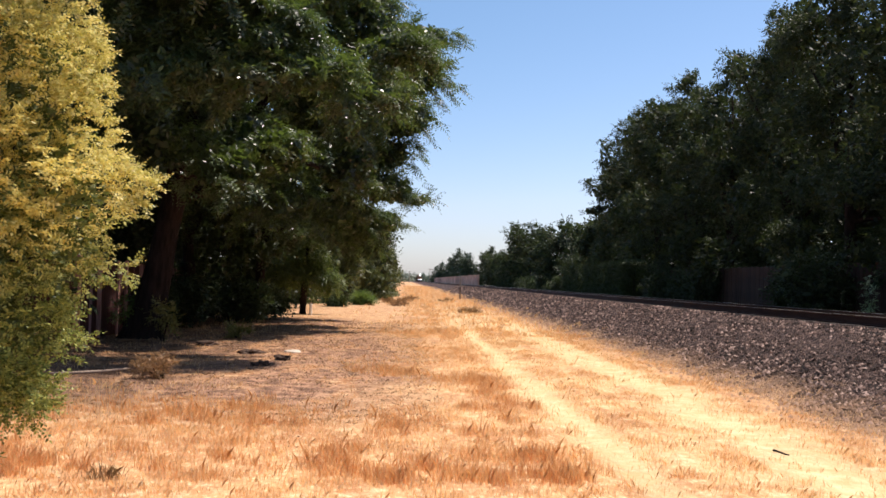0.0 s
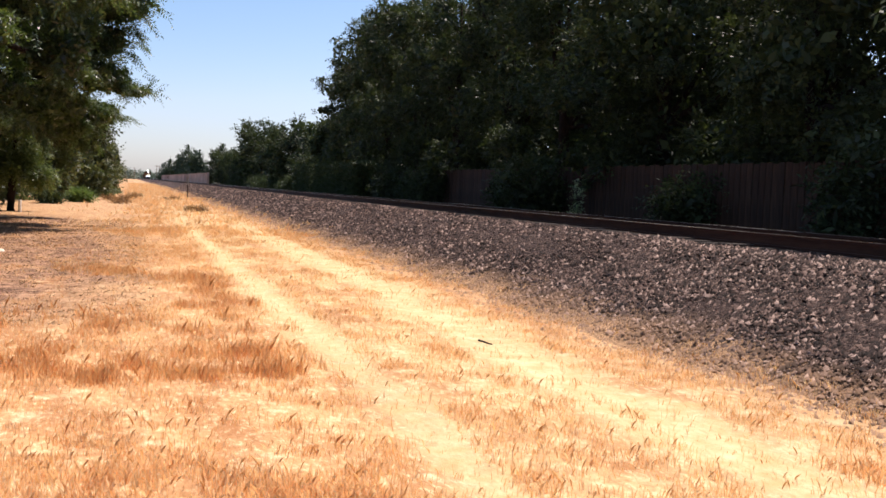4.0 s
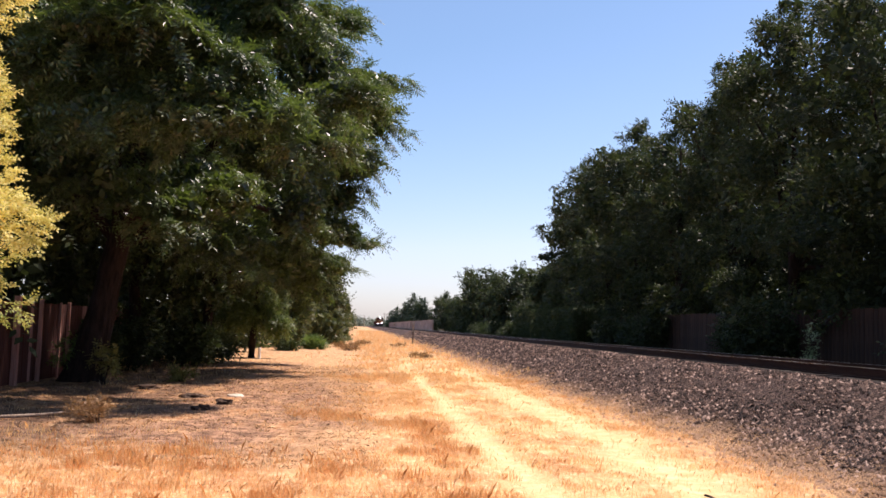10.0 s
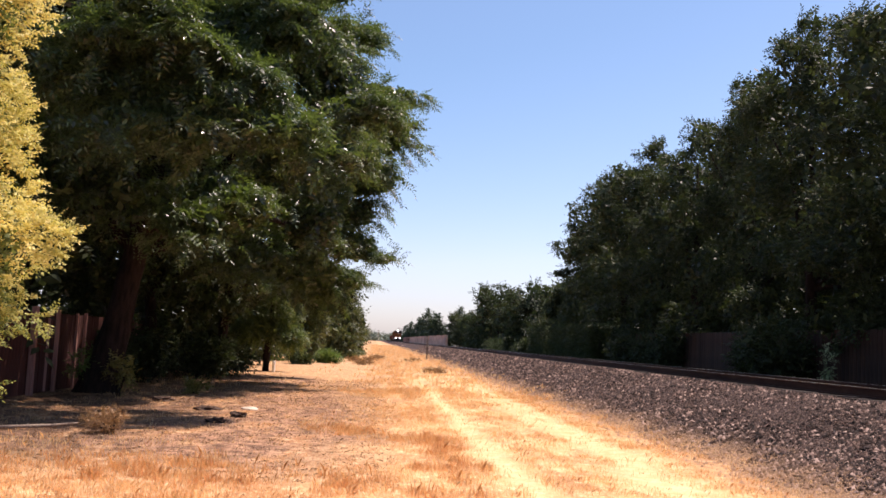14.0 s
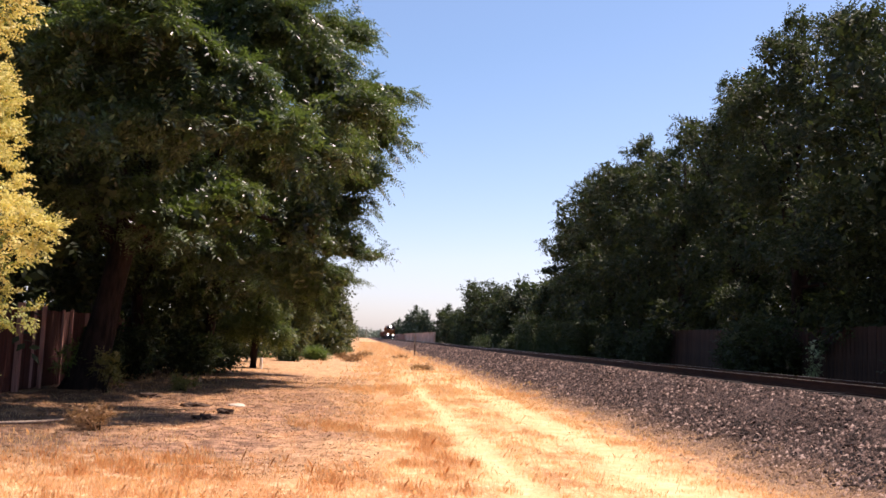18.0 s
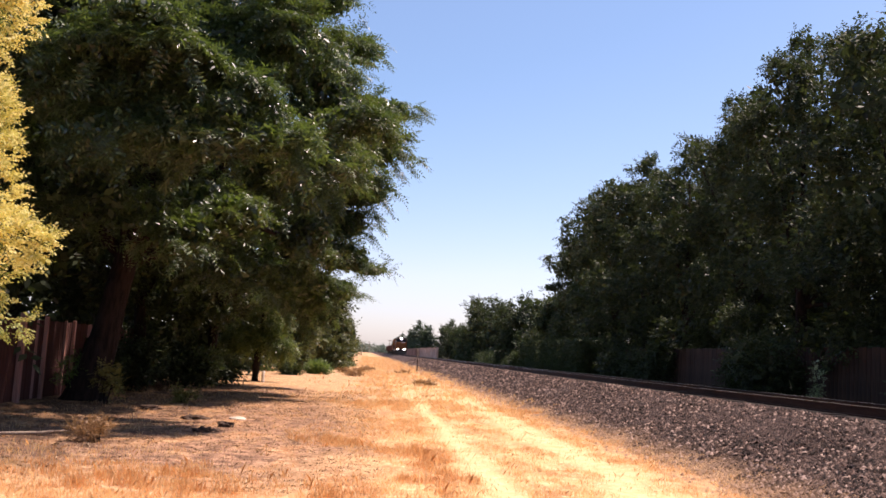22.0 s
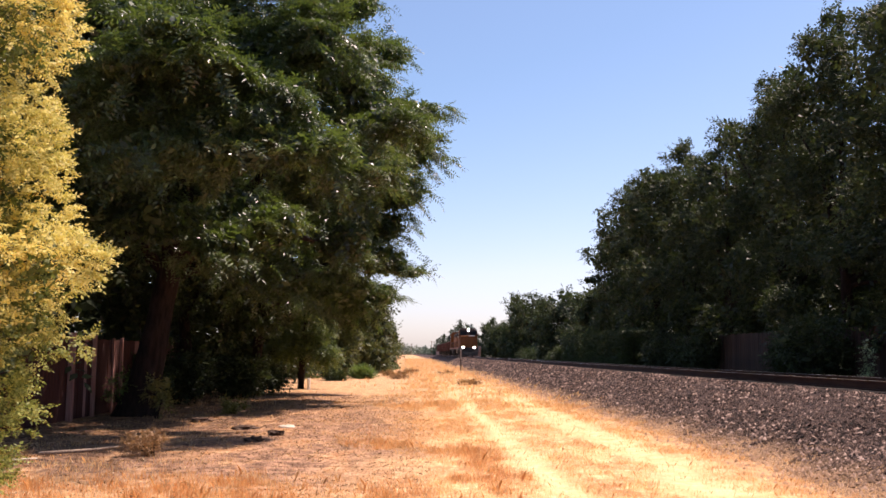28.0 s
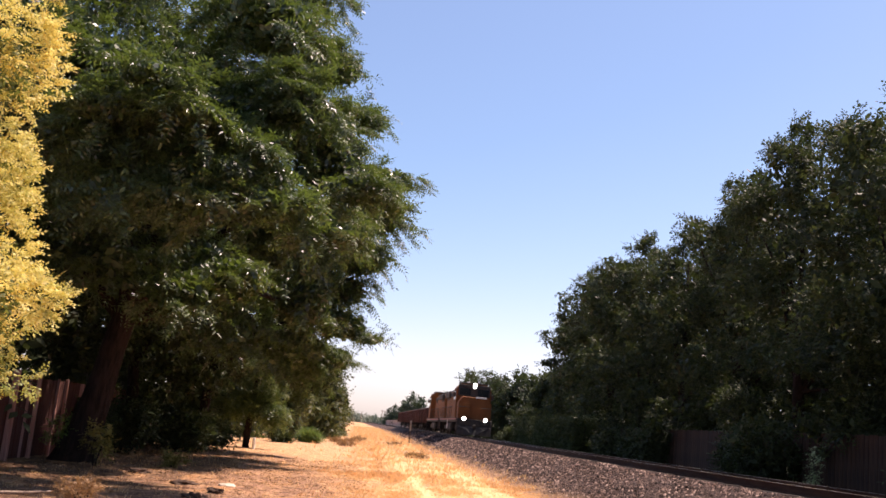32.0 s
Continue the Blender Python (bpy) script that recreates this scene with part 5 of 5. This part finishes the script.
    for s in (-1, 1):
        part("ditch_light_box", boxed(s * 0.88 - 0.2, s * 0.88 + 0.2, 0.2, 0.46, 1.24, 1.62, 0.03), BLACK, ob)
        part("ditch_light", cyl(bmesh.new(), (s * 0.88, 0.17, 1.43), (s * 0.88, 0.2, 1.43), 0.145, 0.145, 16), LAMP if lit else GLASS, ob, "bright ditch light" if lit else "")
    # long hood
    hood = bmesh.new()
    hs = [(-0.95, 1.42), (0.95, 1.42), (0.95, 3.75), (0.72, 4.02), (-0.72, 4.02), (-0.95, 3.75)]
    h0 = [hood.verts.new((x, 4.52, z)) for x, z in hs]
    h1 = [hood.verts.new((x, L - 1.0, z)) for x, z in hs]
    hood.faces.new(h0)
    hood.faces.new(h1[::-1])
    for i in range(6):
        hood.faces.new((h0[i], h1[i], h1[(i + 1) % 6], h0[(i + 1) % 6]))
    bmesh.ops.recalc_face_normals(hood, faces=hood.faces)
    part("long_hood", hood, YELLOW, ob)
    part("hood_shoulder", boxed(-0.975, 0.975, 4.6, L - 1.05, 3.45, 3.79, 0.02), GREY, ob, "dark grey upper edge of the hood")
    part("hood_roof", boxed(-0.74, 0.74, 4.6, L - 1.05, 4.03, 4.12, 0.03), GREY, ob)
    for s in (-1, 1):
        for i in range(9):
            y = 5.0 + i * 1.12
            part("hood_door", boxed(s * 0.955 - 0.012, s * 0.955 + 0.012, y, y + 1.02, 1.55, 3.1, 0.005), YELLOW, ob)
        for y in (6.0, 13.2, 14.9):
            part("radiator_grille", boxed(s * 0.96 - 0.014, s * 0.99 + 0.014, y, y + 1.3, 3.2, 3.72, 0.005), BLACK, ob)
        part("flared_radiator", boxed(min(s * 0.93, s * 1.2), max(s * 0.93, s * 1.2), 12.4, L - 1.4, 3.35, 3.9, 0.08), GREY, ob)
        part("walkway_edge", boxed(s * 1.48 - 0.03, s * 1.48 + 0.03, 0.55, L - 0.55, 1.38, 1.46), GREY, ob)
        railing(ob, s * 1.44, [4.6 + i * 1.6 for i in range(8)], 1.42, 2.45, GREY)
        for y in (0.55, L - 0.75):
            part("step_well", box(boxed(s * 1.35 - 0.12, s * 1.35 + 0.12, y, y + 0.35, 0.45, 0.5), s * 1.35 - 0.12, s * 1.35 + 0.12, y, y + 0.35, 0.85, 0.9), GREY, ob)
            part("grab_iron", cyl(bmesh.new(), (s * 1.5, y, 0.5), (s * 1.5, y, 2.4), 0.02, 0.02, 6), GREY, ob)
        part("front_handrail", cyl(bmesh.new(), (s * 1.42, 0.55, 2.4), (s * 0.5, 0.45, 2.4), 0.022, 0.022, 6), GREY, ob)
        part("air_tank", cyl(bmesh.new(), (s * 1.1, 6.6, 0.95), (s * 1.1, 9.9, 0.95), 0.2, 0.2, 10), GREY, ob)
    for y in (6.0, 7.3, 13.4, 14.8, 16.0):
        part("roof_fan", cyl(bmesh.new(), (0, y, 4.1), (0, y, 4.28), 0.55, 0.5, 18), GREY, ob)
    part("exhaust_stack", boxed(-0.25, 0.25, 9.3, 9.9, 4.1, 4.36, 0.02), BLACK, ob)
    part("placard", boxed(-1.53, -1.505, 8.1, 8.45, 0.55, 1.25, 0.005), PALE, ob, "pale placard on the sill")
    part("horn", cyl(bmesh.new(), (0.4, 3.2, 4.6), (0.4, 2.7, 4.62), 0.05, 0.1, 8), PALE, ob)
    part("antenna_dome", cyl(bmesh.new(), (-0.4, 3.6, 4.5), (-0.4, 3.6, 4.62), 0.2, 0.1, 12), PALE, ob)
    part("fuel_tank", boxed(-1.35, 1.35, 6.4, 10.8, 0.35, 1.12, 0.15), BLACK, ob)
    wheels = []
    for y in (3.4, L - 3.4):
        for s in (-1, 1):
            part("truck_frame", boxed(s * 1.0 - 0.08, s * 1.0 + 0.08, y - 1.9, y + 1.9, 0.45, 0.85, 0.05), BLACK, ob)
        part("bolster", boxed(-1.0, 1.0, y - 0.4, y + 0.4, 0.5, 1.1, 0.03), BLACK, ob)
        wheels += [wheelset(y - 1.35, 0.51, 0.51, ob), wheelset(y + 1.35, 0.51, 0.51, ob)]
    return ob, wheels


def gondola(seed):
    """Open freight car; its near end at y = 0."""
    L = 16.2
    ob = empty("gondola_car", pose(0, 0, 0), "rust-brown open gondola freight car", "freight car", "freight cars of the train")
    part("floor_pan", boxed(-1.42, 1.42, 0.4, L - 0.4, 1.0, 1.2), BLACK, ob)
    for s in (-1, 1):
        part("side", boxed(s * 1.44 - 0.03, s * 1.44 + 0.03, 0.4, L - 0.4, 0.95, 2.62), CAR_BROWN, ob)
        part("top_chord", boxed(s * 1.47 - 0.07, s * 1.47 + 0.07, 0.36, L - 0.36, 2.60, 2.74, 0.02), CAR_BROWN, ob)
        for i in range(12):
            y = 0.5 + i * (L - 1.0) / 11
            part("rib", boxed(s * 1.53 - 0.05, s * 1.53 + 0.05, y - 0.07, y + 0.07, 0.95, 2.6, 0.01), CAR_BROWN, ob)
    for y in (0.4, L - 0.4):
        part("end", boxed(-1.44, 1.44, y - 0.04, y + 0.04, 0.95, 2.7), CAR_BROWN, ob)
        part("ladder", boxed(-1.5, -1.1, y - 0.07, y + 0.07, 1.0, 2.5, 0.02), CAR_BROWN, ob)
    for y0, y1 in ((-0.15, 0.4), (L - 0.4, L + 0.15)):
        part("coupler", boxed(-0.13, 0.13, y0, y1, 0.74, 0.98, 0.03), BLACK, ob)
    wheels = []
    for y in (2.4, L - 2.4):
        for s in (-1, 1):
            part("side_frame", boxed(s * 0.98 - 0.07, s * 0.98 + 0.07, y - 1.25, y + 1.25, 0.35, 0.7, 0.05), BLACK, ob)
        part("bolster", boxed(-0.95, 0.95, y - 0.25, y + 0.25, 0.45, 1.0), BLACK, ob)
        wheels += [wheelset(y - 0.88, 0.42, 0.42, ob), wheelset(y + 0.88, 0.42, 0.42, ob)]
    return ob, wheels


lead, lead_wheels = locomotive("yellow diesel locomotive with dark roof and lit headlights", True)
rear, rear_wheels = locomotive("second yellow diesel locomotive with dark roof, coupled backwards", False)
car, _ = gondola(1)
cars = [car] + [copy_thing(car, pose(0, 0, 0)) for _ in range(4)]

# ---- ties, the nearest as pieces, the rest joined ----
ties = empty("railway_ties", pose(TRACK_X, 0, BED_Z - 0.14), "dark creosoted wooden ties half sunk in ballast", "ties", kind="structure")
tie_mesh = part("tie", boxed(-1.3, 1.3, -0.115, 0.115, 0, 0.175, 0.012), TIE, ties)
data = tie_mesh.data
bpy.data.objects.remove(tie_mesh)
rnd = random.Random(17)
for i in range(290):
    t = new("tie", data)
    t.parent = ties
    t.matrix_basis = pose(rnd.uniform(-0.04, 0.04), 2 + i * 0.54, rnd.uniform(-0.015, 0.01), 0, rnd.uniform(-0.4, 0.4), rnd.uniform(-1, 1))
tv, tf = [], []
for i in range(1400):
    y, b = 2 + (290 + i) * 0.54, i * 8
    tv += [(x, y + yy, z) for z in (0, 0.175) for x, yy in ((-1.3, -0.115), (1.3, -0.115), (1.3, 0.115), (-1.3, 0.115))]
    tf += [(b + 4, b + 5, b + 6, b + 7), (b, b + 1, b + 5, b + 4), (b + 1, b + 2, b + 6, b + 5), (b + 2, b + 3, b + 7, b + 6), (b + 3, b, b + 4, b + 7)]
tagged(poly_mesh("far_ties", tv, tf, TIE, ties), "far wooden ties", kind="stuff")

red_fence = plank_fence("plank_fence", -7.65, 14, 40, 0, 1.85, 0.19, 0.012, FENCE_RED, "red-brown stained plank fence with a few boards coloured sunlit pink", 61, -1)
# upright pink strips added in place of sun patches on the fence
for y, w, h in [(22.9, 0.13, 1.98), (24.6, 0.09, 1.95), (26.2, 0.06, 1.9), (26.9, 0.08, 1.92)]:
    part("face_post", boxed(0.02, 0.02 + w, y - 14 - w / 2, y - 14 + w / 2, -0.1, h, 0.01), SUN_PATCH_PINK, red_fence, "pinkish strip on the fence's face, put in for a sun patch")
plank_fence("plank_fence", 15.2, 57.2, 82, 0.5, 2.1, 0.3, 0.02, FENCE_TAN, "weathered brown plank fence behind the hedge", 63, 1)
plank_fence("plank_fence", 15.0, 8, 57, 0.5, 2.1, 0.24, 0.02, FENCE_TAN, "weathered brown plank fence in deep shade", 62, 1)


def rolling(wheel, radius, speed, flip=1):
    """A wheelset turns as its vehicle rolls on: rows in its vehicle's space."""
    x, y, z = wheel.location
    step = math.degrees(speed / FPS / radius) * flip
    walk(wheel, [(i / FPS, pose(x, y, z, i * step, 0, 0)) for i in range(32 * FPS + 1)])


def motions():
    """The train comes on at a steady pace; the nose passes from far off to near."""
    speed, nose_end = 18.52, 82.7
    times = [i * 0.25 for i in range(129)]

    def at(t, back):
        return nose_end + speed * (32.0 - t) + back

    walk(lead, [(t, pose(TRACK_X, at(t, 0), RAIL_Z)) for t in times])
    walk(rear, [(t, pose(TRACK_X, at(t, 36.0), RAIL_Z, 0, 0, 180)) for t in times])
    for i, c in enumerate(cars):
        walk(c, [(t, pose(TRACK_X, at(t, 36.8 + i * 16.6), RAIL_Z)) for t in times])
    for w in lead_wheels:
        rolling(w, 0.51, speed)
    for w in rear_wheels:
        rolling(w, 0.51, speed, -1)
    for c in cars:
        for w in [o for o in c.children if o.name.startswith("wheelset")]:
            rolling(w, 0.42, speed)


motions()
